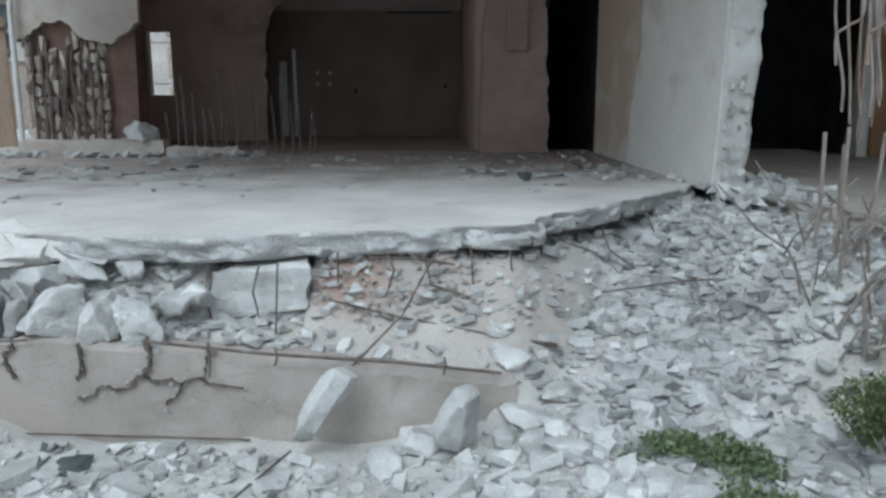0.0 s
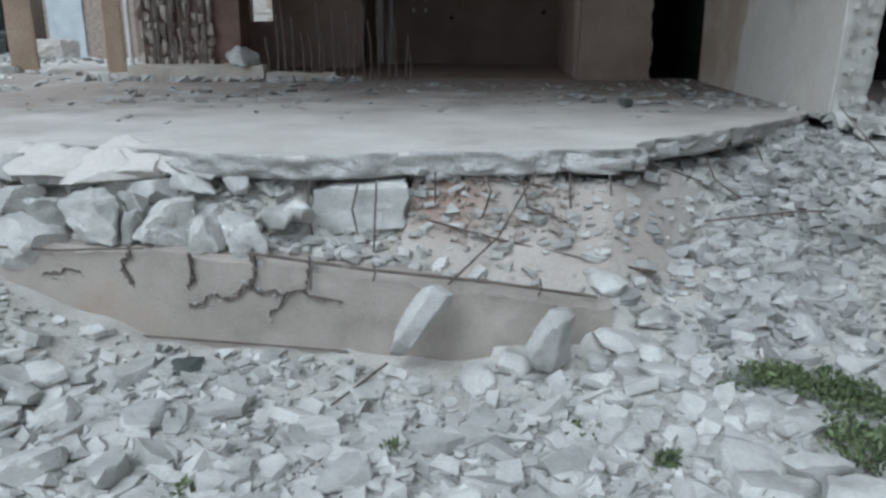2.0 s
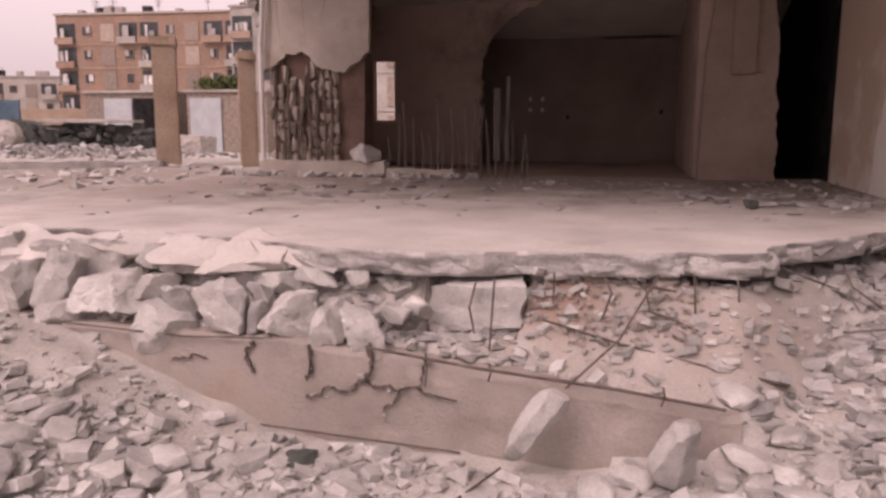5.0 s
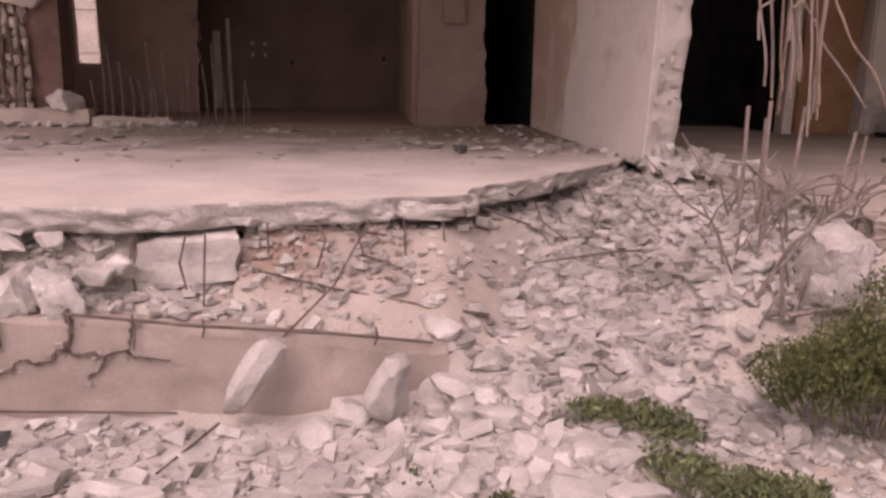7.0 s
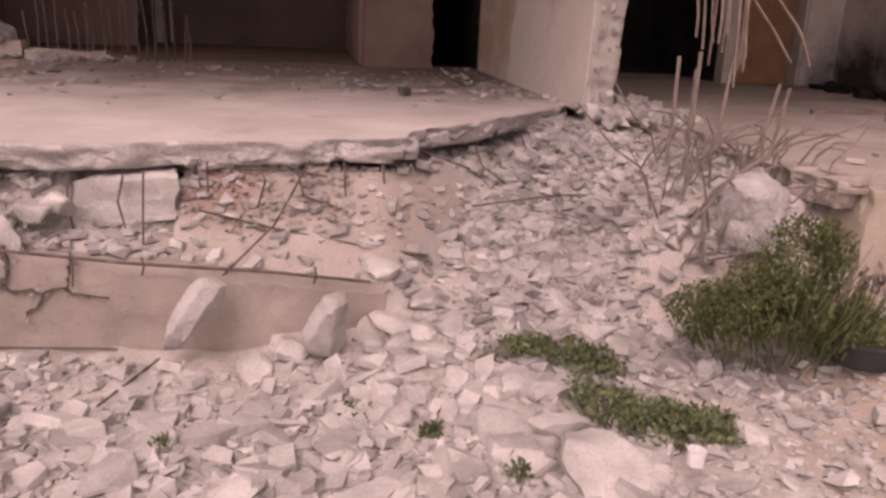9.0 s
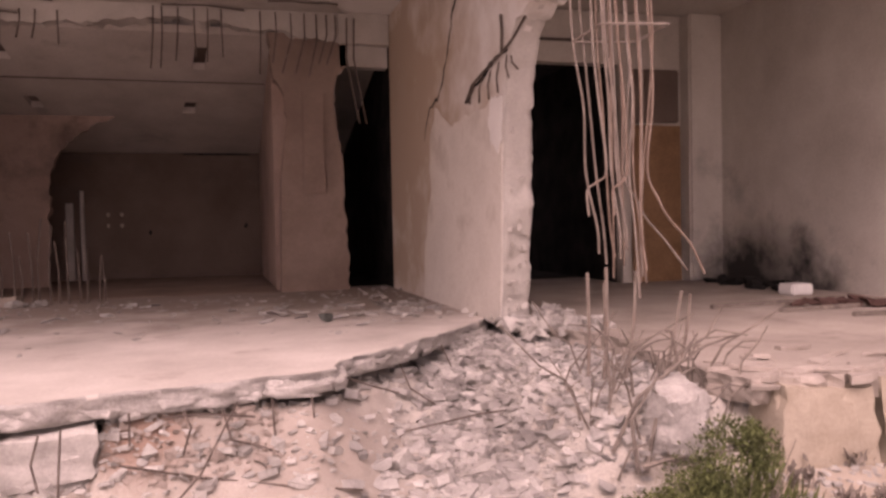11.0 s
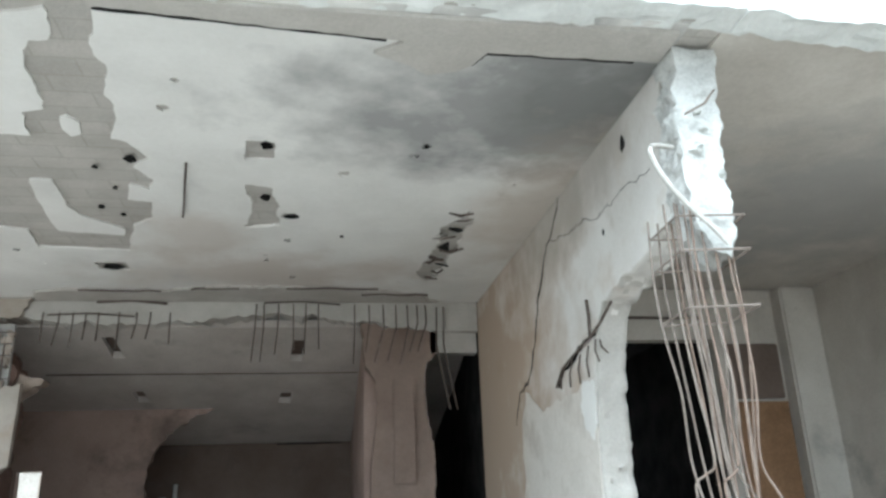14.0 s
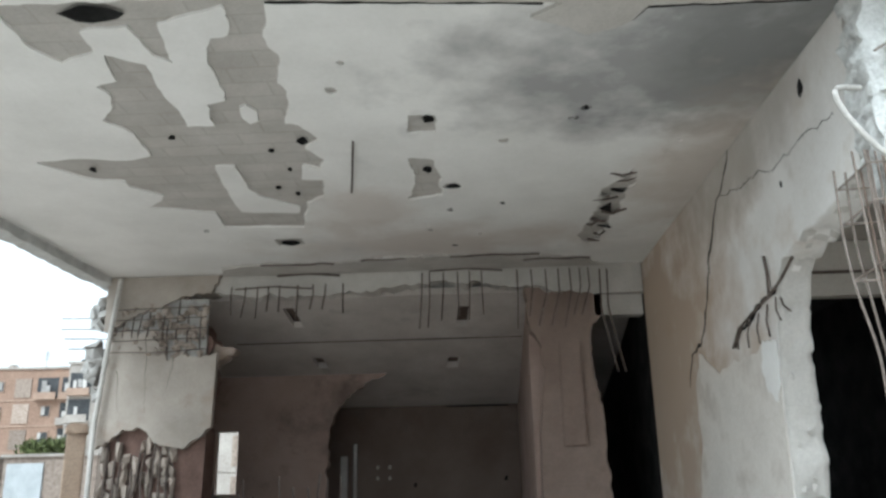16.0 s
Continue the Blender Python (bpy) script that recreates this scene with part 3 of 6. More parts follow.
holes = [hole_loop(patch_near + patch_far + patch_front, 1, 0.06, 0.012),
         hole_loop([(-1.82, 5.43), (-1.76, 5.39), (-1.7, 5.5), (-1.73, 5.68), (-1.82, 5.73), (-1.85, 5.61)], 2, 0.05, 0.008),
         hole_loop([(-2.4, 6.6), (-2.22, 6.6), (-2.26, 7.17), (-2.21, 7.42), (-1.87, 7.8), (-1.92, 8.01), (-2.53, 7.9), (-2.53, 7.6), (-2.48, 7.07)], 7, 0.06, 0.012),
         hole_loop([(-0.5, 5.68), (-0.27, 5.7), (-0.29, 6.03), (-0.53, 6.04)], 3, 0.05, 0.012),
         hole_loop([(-0.57, 6.57), (-0.32, 6.66), (-0.29, 7.6), (-0.66, 7.7), (-0.53, 6.99)], 4, 0.05, 0.02),
         hole_loop([(1.62, 7.0), (1.7, 7.35), (1.66, 8.0), (1.62, 8.7), (1.58, 9.5), (1.42, 9.7), (1.36, 9.0), (1.42, 8.2), (1.44, 7.5)], 5, 0.07, 0.04),
         hole_loop([(-2.45, 8.95), (-2.1, 8.95), (-2.1, 9.25), (-2.45, 9.25)], 6, 0.06, 0.01)]
for i, (x, y, r) in enumerate([(-1.05, 5.2, 0.05), (0.31, 6.27, 0.06), (-0.18, 7.34, 0.09), (0.97, 5.66, 0.035), (0.86, 5.85, 0.025), (0.35, 7.9, 0.03), (-0.5, 8.6, 0.03), (0.1, 9.0, 0.03), (-3.0, 9.0, 0.03), (-0.9, 4.8, 0.03), (1.9, 6.4, 0.03)]):
    if r:
        holes.append(blob(x, y, r, r * 1.1, 20 + i))
bm = bmesh.new()
holed(bm, [(-5.25, 3.8), (-3.0, 3.8), (-1.0, 3.8), (2.4, 3.8), (2.4, 10.6), (-5.25, 10.6)], holes, HIGH, 0.02)
ceiling_plaster = solid("ceiling_plaster", bm, plaster, "white ceiling plaster fallen off in ragged patches", "plaster", kind="structure")
bm = bmesh.new()
holed(bm, [(2.65, 3.8), (7.1, 3.8), (7.1, 9.8), (2.65, 9.8)], [blob(3.9, 6.2, 0.05, 0.06, 51), blob(5.2, 8.0, 0.04, 0.08, 52)], HIGH, 0.02)
solid("ceiling_plaster_2", bm, smoky, "white ceiling plaster of the neighbouring bay with small holes", "plaster", kind="structure")
# dark shot holes through the slab
for x, y, rx, ry in [(-2.37, 4.07, 0.2, 0.1), (-1.46, 6.1, 0.06, 0.07), (-0.33, 5.75, 0.05, 0.08), (-0.4, 6.86, 0.05, 0.08), (-3.56, 6.56, 0.03, 0.06), (-2.56, 5.93, 0.035, 0.03), (-1.78, 6.28, 0.03, 0.03), (-2.28, 9.11, 0.14, 0.1), (-0.17, 7.33, 0.08, 0.06), (0.96, 5.66, 0.03, 0.04), (0.91, 5.84, 0.02, 0.03), (-0.23, 8.05, 0.035, 0.04), (-1.95, 7.2, 0.035, 0.03), (-1.79, 7.39, 0.03, 0.03), (-1.72, 6.73, 0.02, 0.03), (-3.14, 8.52, 0.03, 0.04), (-0.5, 8.76, 0.025, 0.04), (-0.21, 9.44, 0.04, 0.04), (0.35, 7.9, 0.025, 0.03)]:
    bm = bmesh.new()
    rim = blob(x, y, rx, ry, int(x * 100) + 900)
    low = [bm.verts.new((p[0], p[1], HIGH - 0.006)) for p in rim]
    lip = [bm.verts.new((x + (p[0] - x) * 0.86, y + (p[1] - y) * 0.86, HIGH - 0.006)) for p in rim]
    top = [bm.verts.new((x + (p[0] - x) * 0.7, y + (p[1] - y) * 0.7, HIGH + 0.012)) for p in rim]
    for i in range(len(rim)):
        k = (i + 1) % len(rim)
        bm.faces.new((low[i], low[k], lip[k], lip[i]))
        bm.faces.new((lip[i], lip[k], top[k], top[i]))
    bm.faces.new(top)
    part("shot_hole", bm, soot_and_shade, ceiling_plaster, "dark hole knocked into the ceiling")
for k in range(9):
    bm = bmesh.new()
    y = 7.15 + k * 0.28 + rng.uniform(-0.07, 0.07)
    mid_x = 1.52 + 0.1 * math.sin(k * 1.9)
    w = rng.uniform(0.05, 0.16)
    tube(bm, [(mid_x - w, y, HIGH + 0.006), (mid_x, y + rng.uniform(-.06, .06), HIGH - 0.008), (mid_x + w * rng.uniform(0.5, 1.2), y + rng.uniform(-.1, .1), HIGH + 0.006)], rng.uniform(0.009, 0.03), 5)
    part("bared_rib", bm, rust, ceiling_plaster, "dark rusted rib bared in the ceiling")
for k in range(7):
    bm = bmesh.new()
    chunk(bm, (1.5 + rng.uniform(-0.12, 0.1), 7.2 + k * 0.34 + rng.uniform(-0.1, 0.1), HIGH + 0.005), (rng.uniform(0.06, 0.2), rng.uniform(0.08, 0.24), 0.03), 880 + k, 9)
    part("broken_block", bm, soot_and_shade if k % 2 else concrete, ceiling_plaster, "broken hollow block in the ceiling")
# hanging rod
bm = bmesh.new()
tube(bm, [(-1.02, 6.14, HIGH + 0.01), (-1.02, 6.15, HIGH - 0.02), (-1.08, 6.5, HIGH - 0.03), (-1.16, 7.0, HIGH - 0.02), (-1.22, 7.33, HIGH - 0.035)], 0.011)
solid("steel_rod", bm, rust, "rusty steel bar bent flat against the ceiling", "rod")

bm = bmesh.new()
outline = ragged_outline([(-3.6, 10.58), (-3.5, 10.2), (-2.9, 10.05), (-2.2, 10.1), (-1.5, 9.95), (-0.7, 9.85), (0.1, 9.9), (0.8, 10.0), (1.5, 10.2), (1.9, 10.58)], range(0, 9), 0.06, 0.04, 19)
plate(bm, outline, lambda u, v, w: (u, v, w), HIGH - 0.03, HIGH - 0.001, 1, 0.0, None, 5)
part("loose_lip", bm, undercoat, ceiling_plaster, "sagging grey lip of loosened plaster")
for x0, x1, y in ((-2.9, -1.9, 10.02), (-0.3, 0.9, 9.84), (0.7, 1.6, 10.12), (-1.5, -0.9, 9.9)):
    bm = bmesh.new()
    pts = [(x0 + (x1 - x0) * k / 6, y + rng.uniform(-0.04, 0.04), HIGH - 0.036) for k in range(7)]
    tube(bm, pts, 0.014, 5)
    part("bared_rib", bm, rust, ceiling_plaster)

# front edge of the slab: a fascia beam with a spalled face
bm = bmesh.new()
outline = ragged_outline([(-5.3, HIGH), (7.3, HIGH), (7.3, 4.75), (-5.3, 4.75)], [0], 0.07, 0.018, 9)
plate(bm, outline, lambda u, v, w: (u, w, v), 3.86, 3.62, 4, 0.02, None, 4)
for v in bm.verts:
    v.co += Vector(noise.noise_vector(v.co * 3)) * 0.02
solid("fascia", bm, whitewash, "chalky spalled concrete fascia along the slab's front edge", "beam", kind="structure")
bm = bmesh.new()
outline = ragged_outline([(2.68, 3.83), (3.9, 3.75), (7.28, 3.68), (7.28, 4.3), (2.68, 4.3)], [0, 1], 0.08, 0.02, 27)
plate(bm, outline, lambda u, v, w: (u, w, v), 3.84, 3.6, 4, 0.02, None, 7)
solid("fascia_3", bm, whitewash, "chalky deeper concrete edge beam over the neighbouring bay", "beam", kind="structure")
bm = bmesh.new()
outline = ragged_outline([(-1.25, 3.87), (2.36, 3.87), (2.36, 4.21), (1.17, 4.21), (1.1, 4.36), (0.99, 4.46), (0.81, 4.52), (0.69, 4.42), (0.43, 4.29), (0.62, 4.14), (-0.31, 4.05), (-1.25, 3.98)], range(2, 11), 0.07, 0.01, 29)
plate(bm, outline, lambda u, v, w: (u, v, w), HIGH - 0.03, HIGH - 0.002, 1, 0.0, None, 4)
beam_render = solid("beam_render", bm, undercoat, "strip of grey render left under the front beam", "render", kind="structure")
# Black tubes draw the dark crack and step shadow behind the strip.
for pts in ([(-1.24, 3.985), (-0.31, 4.055), (0.6, 4.145)], [(1.1, 4.36), (1.17, 4.22), (2.3, 4.22)]):
    bm = bmesh.new()
    line = [q for a_, b_ in zip(pts, pts[1:]) for q in jagged(a_, b_, 0.1, 0.008, rng)]
    tube(bm, [(q.x, q.y + 0.035, HIGH - 0.003) for q in line], 0.013, 5)
    part("crack", bm, soot_and_shade, beam_render, "black line for the crack and step shadow behind the render")
bm = bmesh.new()
outline = ragged_outline([(3.7, HIGH - 0.12), (10.9, HIGH - 0.12), (10.9, HIGH + 0.35), (3.7, HIGH + 0.35)], [0], 0.08, 0.015, 12)
plate(bm, outline, lambda u, v, w: (w, u, v), -5.42, -5.2, 2, 0.0, None, 4)
solid("fascia_2", bm, pale_concrete, "pale concrete edge beam at the open side of the slab", "beam", kind="structure")
# Unseen mass added above the ceiling to block sky light.
bm = bmesh.new()
box(bm, -5.3, 7.3, 3.9, 15.6, HIGH + 0.36, HIGH + 0.9)
solid("upper_storey", bm, concrete, "unseen concrete block above the ceiling, keeping sky light out", "wall", kind="structure")

# ---- the cross wall with its broken front ----
W = 2.4
prof = [(10.7, -0.02), (6.28, -0.02), (6.2, 0.5), (6.17, 1.0), (6.14, 1.6), (6.08, 1.95), (6.06, 2.22), (5.95, 2.38), (5.8, 2.56), (5.4, 2.62), (4.81, 2.68), (4.4, 2.78), (4.36, 3.2), (4.32, HIGH - 0.002), (10.7, HIGH - 0.002)]
outline = ragged_outline(prof, range(1, 13), 0.05, 0.018, 21)
bm = bmesh.new()
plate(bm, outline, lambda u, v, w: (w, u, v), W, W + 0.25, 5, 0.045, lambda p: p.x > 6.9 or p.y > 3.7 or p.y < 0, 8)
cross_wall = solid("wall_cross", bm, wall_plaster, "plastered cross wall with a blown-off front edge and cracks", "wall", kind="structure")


cross_wall.data.materials.append(undercoat)
for p in cross_wall.data.polygons:
    p.material_index = 1 if p.normal.y < -0.45 else 0
    p.use_smooth = abs(p.normal.x) < 0.97


def crack(pts, width, seed, parent, name="crack"):
    """A gaping crack in the face x = W, as a thin dark wedge let into it."""
    rnd = random.Random(seed)
    line = []
    for a, b in zip(pts, pts[1:]):
        line += jagged(a, b, 0.07, 0.026, rnd)
    line.append(Vector(pts[-1]))
    bm = bmesh.new()
    for i, (a, b) in enumerate(zip(line, line[1:])):
        d = (b - a).normalized()
        n = Vector((-d.y, d.x)) * width * (0.5 + 0.5 * math.sin(math.pi * (i + 0.5) / len(line))) * rnd.uniform(0.25, 1.0)
        q = [bm.verts.new((W - 0.003, p.x, p.y)) for p in (a - n, a + n, b + n, b - n)]
        r = [bm.verts.new((W + 0.02, p.x, p.y)) for p in (a - n * .3, a + n * .3, b + n * .3, b - n * .3)]
        for k in range(4):
            bm.faces.new((q[k], q[(k + 1) % 4], r[(k + 1) % 4], r[k]))
        bm.faces.new(q)
    return part(name, bm, soot_and_shade, parent, "dark jagged crack in the plaster")


crack([(6.66, 3.85), (6.9, 3.62), (7.14, 3.53), (7.34, 3.3), (7.62, 3.02), (7.76, 2.75), (8.04, 2.39), (8.21, 2.27), (8.57, 2.22), (8.8, 1.89)], 0.024, 31, cross_wall)
crack([(7.14, 3.53), (6.37, 3.4), (5.55, 3.27), (4.88, 3.23), (4.63, 3.23)], 0.005, 32, cross_wall)
crack([(8.5, 1.54), (8.52, 1.17), (8.7, 0.6)], 0.008, 33, cross_wall)
crack([(6.0, 2.35), (6.54, 2.27), (6.89, 2.21), (7.11, 2.07)], 0.035, 34, cross_wall)
for y, z, r in [(5.03, 3.62, 0.045), (5.6, 3.1, 0.02)]:
    bm = bmesh.new()
    rim = blob(y, z, r, r * 1.5, int(y * 50))
    a = [bm.verts.new((W - 0.004, p[0], p[1])) for p in rim]
    b = [bm.verts.new((W + 0.012, y + (p[0] - y) * 0.6, z + (p[1] - z) * 0.6)) for p in rim]
    for i in range(len(rim)):
        bm.faces.new((a[i], a[(i + 1) % len(rim)], b[(i + 1) % len(rim)], b[i]))
    bm.faces.new(b)
    bm.faces.new(a)
    part("shot_hole", bm, soot_and_shade, cross_wall)
bm = bmesh.new()
outline = ragged_outline([(6.3, 0.0), (6.22, 0.5), (6.2, 1.0), (6.17, 1.6), (6.2, 1.9), (6.7, 1.95), (7.18, 1.97), (7.79, 1.96), (8.3, 2.2), (8.52, 1.9), (8.52, 1.28), (8.84, 0.69), (8.9, 0.3), (8.96, 0.0)], range(4, 12), 0.11, 0.05, 23)
plate(bm, outline, lambda u, v, w: (w, u, v), W - 0.008, W - 0.0005, 1, 0.0, None, 4)
part("plaster_coat", bm, coat_plaster, cross_wall, "thin pale coat of plaster left on the lower wall")
bm = bmesh.new()
outline = ragged_outline([(6.4, 2.02), (6.12, 1.98), (6.14, 1.62), (6.24, 1.5), (6.42, 1.6), (6.5, 1.82)], range(6), 0.05, 0.02, 24)
plate(bm, outline, lambda u, v, w: (w, u, v), W - 0.016, W - 0.0085, 1, 0.0, None, 4)
part("bare_patch", bm, plaster, cross_wall, "fresh white spall under the bared bars")
# bared stirrups in the spalled front of the wall
BARED = [[(6.84, 2.22), (7.0, 2.04)], [(6.62, 2.24), (6.72, 2.01)], [(6.4, 2.25), (6.45, 2.0)], [(6.18, 2.28), (6.21, 2.02)], [(5.99, 2.3), (5.94, 2.1)], [(5.89, 2.27), (5.73, 2.13)]]
for (y0, z0), (y1, z1) in BARED:
    bm = bmesh.new()
    tube(bm, [(W - 0.014, y0, z0), (W - 0.028, (y0 + y1) / 2 + 0.02, (z0 + z1) / 2), (W - 0.018, y1, z1)], 0.008, 5)
    part("reinforcing_bar", bm, rust, cross_wall)
for pts in ([(5.54, 2.5), (5.8, 2.4), (6.08, 2.33)], [(6.09, 2.66), (6.07, 2.51), (6.09, 2.33)], [(6.0, 2.35), (6.54, 2.27), (6.89, 2.21), (7.11, 2.07)]):
    bm = bmesh.new()
    tube(bm, [(W - 0.025, y, z) for y, z in pts], 0.013, 6)
    part("reinforcing_bar", bm, rust, cross_wall)
# chips of pale concrete on the broken edge
bm = bmesh.new()
for k in range(60):
    z = rng.uniform(0.02, 2.4)
    chunk(bm, (rng.uniform(W + 0.03, W + 0.23), 6.19 - 0.035 * z + rng.uniform(-0.01, 0.05), z), (rng.uniform(0.02, 0.07), 0.05, rng.uniform(0.02, 0.09)), 400 + k, 9)
part("broken_edge", bm, undercoat, cross_wall, "crumbled pale concrete edge")

# ---- hanging front column and its bars ----
column = thing("broken_column", "pale concrete column snapped off, hanging with bent steel bars", "column", at=(2.53, 4.2, HIGH))
bm = bmesh.new()
outline = ragged_outline([(2.38, 2.62), (2.46, 2.42), (2.56, 2.36), (2.61, 2.5), (2.63, 3.2), (2.67, 3.84), (2.38, 3.84), (2.33, 3.3), (2.33, 2.9)], [0, 1, 2, 3, 4, 6, 7, 8], 0.035, 0.016, 41)
plate(bm, outline, lambda u, v, w: (u, w, v), 4.04, 4.36, 6, 0.05, lambda p: p.y > 3.75, 17)
bmesh.ops.subdivide_edges(bm, edges=[e for e in bm.edges if e.calc_length() > 0.05], cuts=2)
bmesh.ops.triangulate(bm, faces=bm.faces[:])
bmesh.ops.subdivide_edges(bm, edges=[e for e in bm.edges if e.calc_length() > 0.045], cuts=2)
for v in bm.verts:
    v.co += Vector(noise.noise_vector(v.co * 5)) * 0.022 + Vector(noise.noise_vector(v.co * 22)) * 0.007
for k in range(6):
    z = rng.uniform(2.5, 3.7)
    chunk(bm, (rng.uniform(2.36, 2.62), 4.03, z), (rng.uniform(0.04, 0.09), 0.06, rng.uniform(0.03, 0.08)), 450 + k, 9)
part("shaft", bm, pale_concrete, column, "chalky broken shaft")
for z in (2.62, 2.4, 2.05):
    bm = bmesh.new()
    tube(bm, [(2.22, 4.0, z), (2.67, 4.0, z + 0.02), (2.67, 4.38, z), (2.22, 4.38, z - 0.02), (2.22, 4.0, z)], 0.008, 5)
    part("stirrup", bm, pale_bar, column)
for k in range(17):
    u = k / 16
    x0 = 2.18 + 0.43 * u
    y0 = 4.03 + (0.32 if k % 3 == 1 else 0.0) + rng.uniform(0, 0.05)
    low = rng.uniform(0.58, 0.8) if u < 0.5 else rng.uniform(0.38, 0.62)
    pull = (0.6 - u) * 0.2 + rng.uniform(-0.05, 0.05)
    pts = [(x0, y0, 2.72), (x0 + rng.uniform(-0.01, 0.01), y0, 2.3), (x0 + 0.02, y0, 1.95), (x0 + 0.03 + pull * 0.3, y0 + rng.uniform(-0.03, 0.03), 1.6), (x0 + 0.03 + pull * 0.6, y0 + rng.uniform(-0.05, 0.05), 1.2)]
    if k in (14, 16):
        pts += [(x0 + 0.06, y0, 1.02), (x0 + 0.13, y0, 0.9), (x0 + 0.26, y0 - 0.03, 0.74), (x0 + 0.4 - 0.05 * (k == 14), y0 - 0.05, 0.55)]
    elif k in (0, 6):
        pts += [(x0 + 0.03, y0, 1.12), (x0 - 0.03, y0, 1.07), (x0 - 0.02, y0, 0.92)]
    else:
        pts += [(x0 + 0.03 + pull, y0, 0.85), (x0 + 0.05 + pull, y0 + rng.uniform(-0.04, 0.04), low)]
    bm = bmesh.new()
    tube(bm, bent(pts), 0.0075, 6)
    part("reinforcing_bar", bm, orange_bar if 5 < k < 16 and k % 4 else pale_bar, column, "orange rusty bar" if 5 < k < 16 and k % 4 else "")
bm = bmesh.new()
tube(bm, bent([(2.3, 4.08, 3.12), (2.1, 3.96, 3.06), (2.11, 3.96, 2.95), (2.19, 3.96, 2.8), (2.3, 3.96, 2.66), (2.43, 3.96, 2.53), (2.51, 3.96, 2.43)]), 0.016, 8)
part("bent_pipe", bm, pipe_mat, column, "pale bent conduit pipe")
bm = bmesh.new()
tube(bm, [(2.6, 3.99, 3.5), (2.5, 3.96, 3.38), (2.36, 3.97, 3.3)], 0.008, 5)
part("bent_bar", bm, pale_bar, column)

stump = thing("column_stump", "bent steel bars standing where the column stood", "rebar", at=(2.5, 4.2, -0.4))
for x, y, z1, lean in [(2.22, 4.2, 0.57, 0.02), (2.35, 4.2, 0.6, 0.05), (2.36, 4.28, 0.5, -0.03), (2.54, 4.2, 0.57, 0.09), (2.60, 4.3, 0.36, 0.1), (2.85, 4.2, 0.43, 0.12), (2.93, 4.2, 0.41, 0.1), (2.68, 4.05, 0.2, -0.1)]:
    bm = bmesh.new()
    tube(bm, [(x - lean * 1.5, y + 0.02, -0.55), (x - lean, y, -0.2), (x - lean * 0.2, y, 0.2), (x + rng.uniform(-.02, .02), y, z1)], 0.011, 6)
    part("reinforcing_bar", bm, pale_bar, stump)

# ---- back line of the terrace: beam, piers, rooms behind ----
bm = bmesh.new()
outline = ragged_outline([(-5.2, 3.62), (-3.6, 3.58), (-2.6, 3.52), (-1.4, 3.55), (-0.4, 3.68), (0.8, 3.55), (1.75, 3.42), (2.38, 3.42), (2.38, HIGH - 0.003), (-5.2, HIGH - 0.003)], range(0, 6), 0.06, 0.03, 61)
plate(bm, outline, lambda u, v, w: (u, w, v), 10.6, 10.98, 4, 0.08, lambda p: p.y > 3.8, 22)
back_beam = solid("wall_beam", bm, undercoat, "spalled downstand beam with bars hanging out of it", "beam", kind="structure")
spots = [-3.45, -3.25, -3.08, -2.92, -2.76, -2.5, -2.28, -2.1, -1.85, -0.72, -0.62, -0.42, -0.22, -0.05, 0.12, 0.62, 0.82, 1.02, 1.2, 1.36, 1.5, 1.62]
for k, x in enumerate(spots):
    long = rng.uniform(0.35, 0.5) if x < -1.5 else rng.uniform(0.62, 0.85)
    z0 = 3.78 if x > -1 else 3.66
    sway = rng.uniform(-0.05, 0.02) if x < 0.9 else rng.uniform(-0.16, -0.05)
    bm = bmesh.new()
    tube(bm, [(x, 10.54, z0), (x + rng.uniform(-0.01, 0.01), 10.53, z0 - long * 0.4), (x + sway, 10.52, z0 - long)], 0.011, 5)
    part("reinforcing_bar", bm, rust, back_beam)
for x in (1.78, 1.88):
    bm = bmesh.new()
    tube(bm, [(x, 10.53, 3.75), (x - 0.02, 10.5, 3.2), (x + 0.05, 10.5, 2.8), (x + 0.14, 10.48, 2.3)], 0.013, 5)
    part("reinforcing_bar", bm, rust, back_beam)
for x0, x1, z, r in [(-0.62, 0.42, 3.8, 0.014), (-3.4, -2.3, 3.62, 0.012), (-2.8, -1.9, 3.8, 0.02)]:
    bm = bmesh.new()
    tube(bm, [(x0, 10.54, z), ((x0 + x1) / 2, 10.52, z + 0.02), (x1, 10.54, z - 0.02)], r, 5)
    part("reinforcing_bar", bm, rust, back_beam)

# pier between the large opening and the dark doorway
bm = bmesh.new()
outline = ragged_outline([(0.82, -0.02), (1.76, -0.02), (1.75, 0.9), (1.72, 1.7), (1.66, 2.2), (1.6, 2.6), (1.66, 3.0), (1.8, 3.13), (1.8, 3.56), (0.72, 3.56), (0.78, 3.0), (0.92, 2.7), (0.95, 2.4), (0.86, 1.6)], [1, 2, 3, 4, 5, 6, 9, 10, 11], 0.06, 0.02, 63)
plate(bm, outline, lambda u, v, w: (u, w, v), 10.72, 11.1, 3, 0.04, lambda p: p.y < 0 or p.y > 3.4, 24)
pier = solid("wall_pier", bm, brown_plaster, "plastered pier beside a dark doorway", "wall", kind="structure")
bm = bmesh.new()
box(bm, 1.16, 1.46, 10.655, 10.725, 1.35, 2.75, 0.015)
part("pilaster_strip", bm, brown_plaster, pier)
bm = bmesh.new()
box(bm, 1.7, 2.38, 10.72, 10.96, 3.13, 3.45)
solid("lintel", bm, undercoat, "concrete lintel over the dark doorway", "lintel", kind="structure")

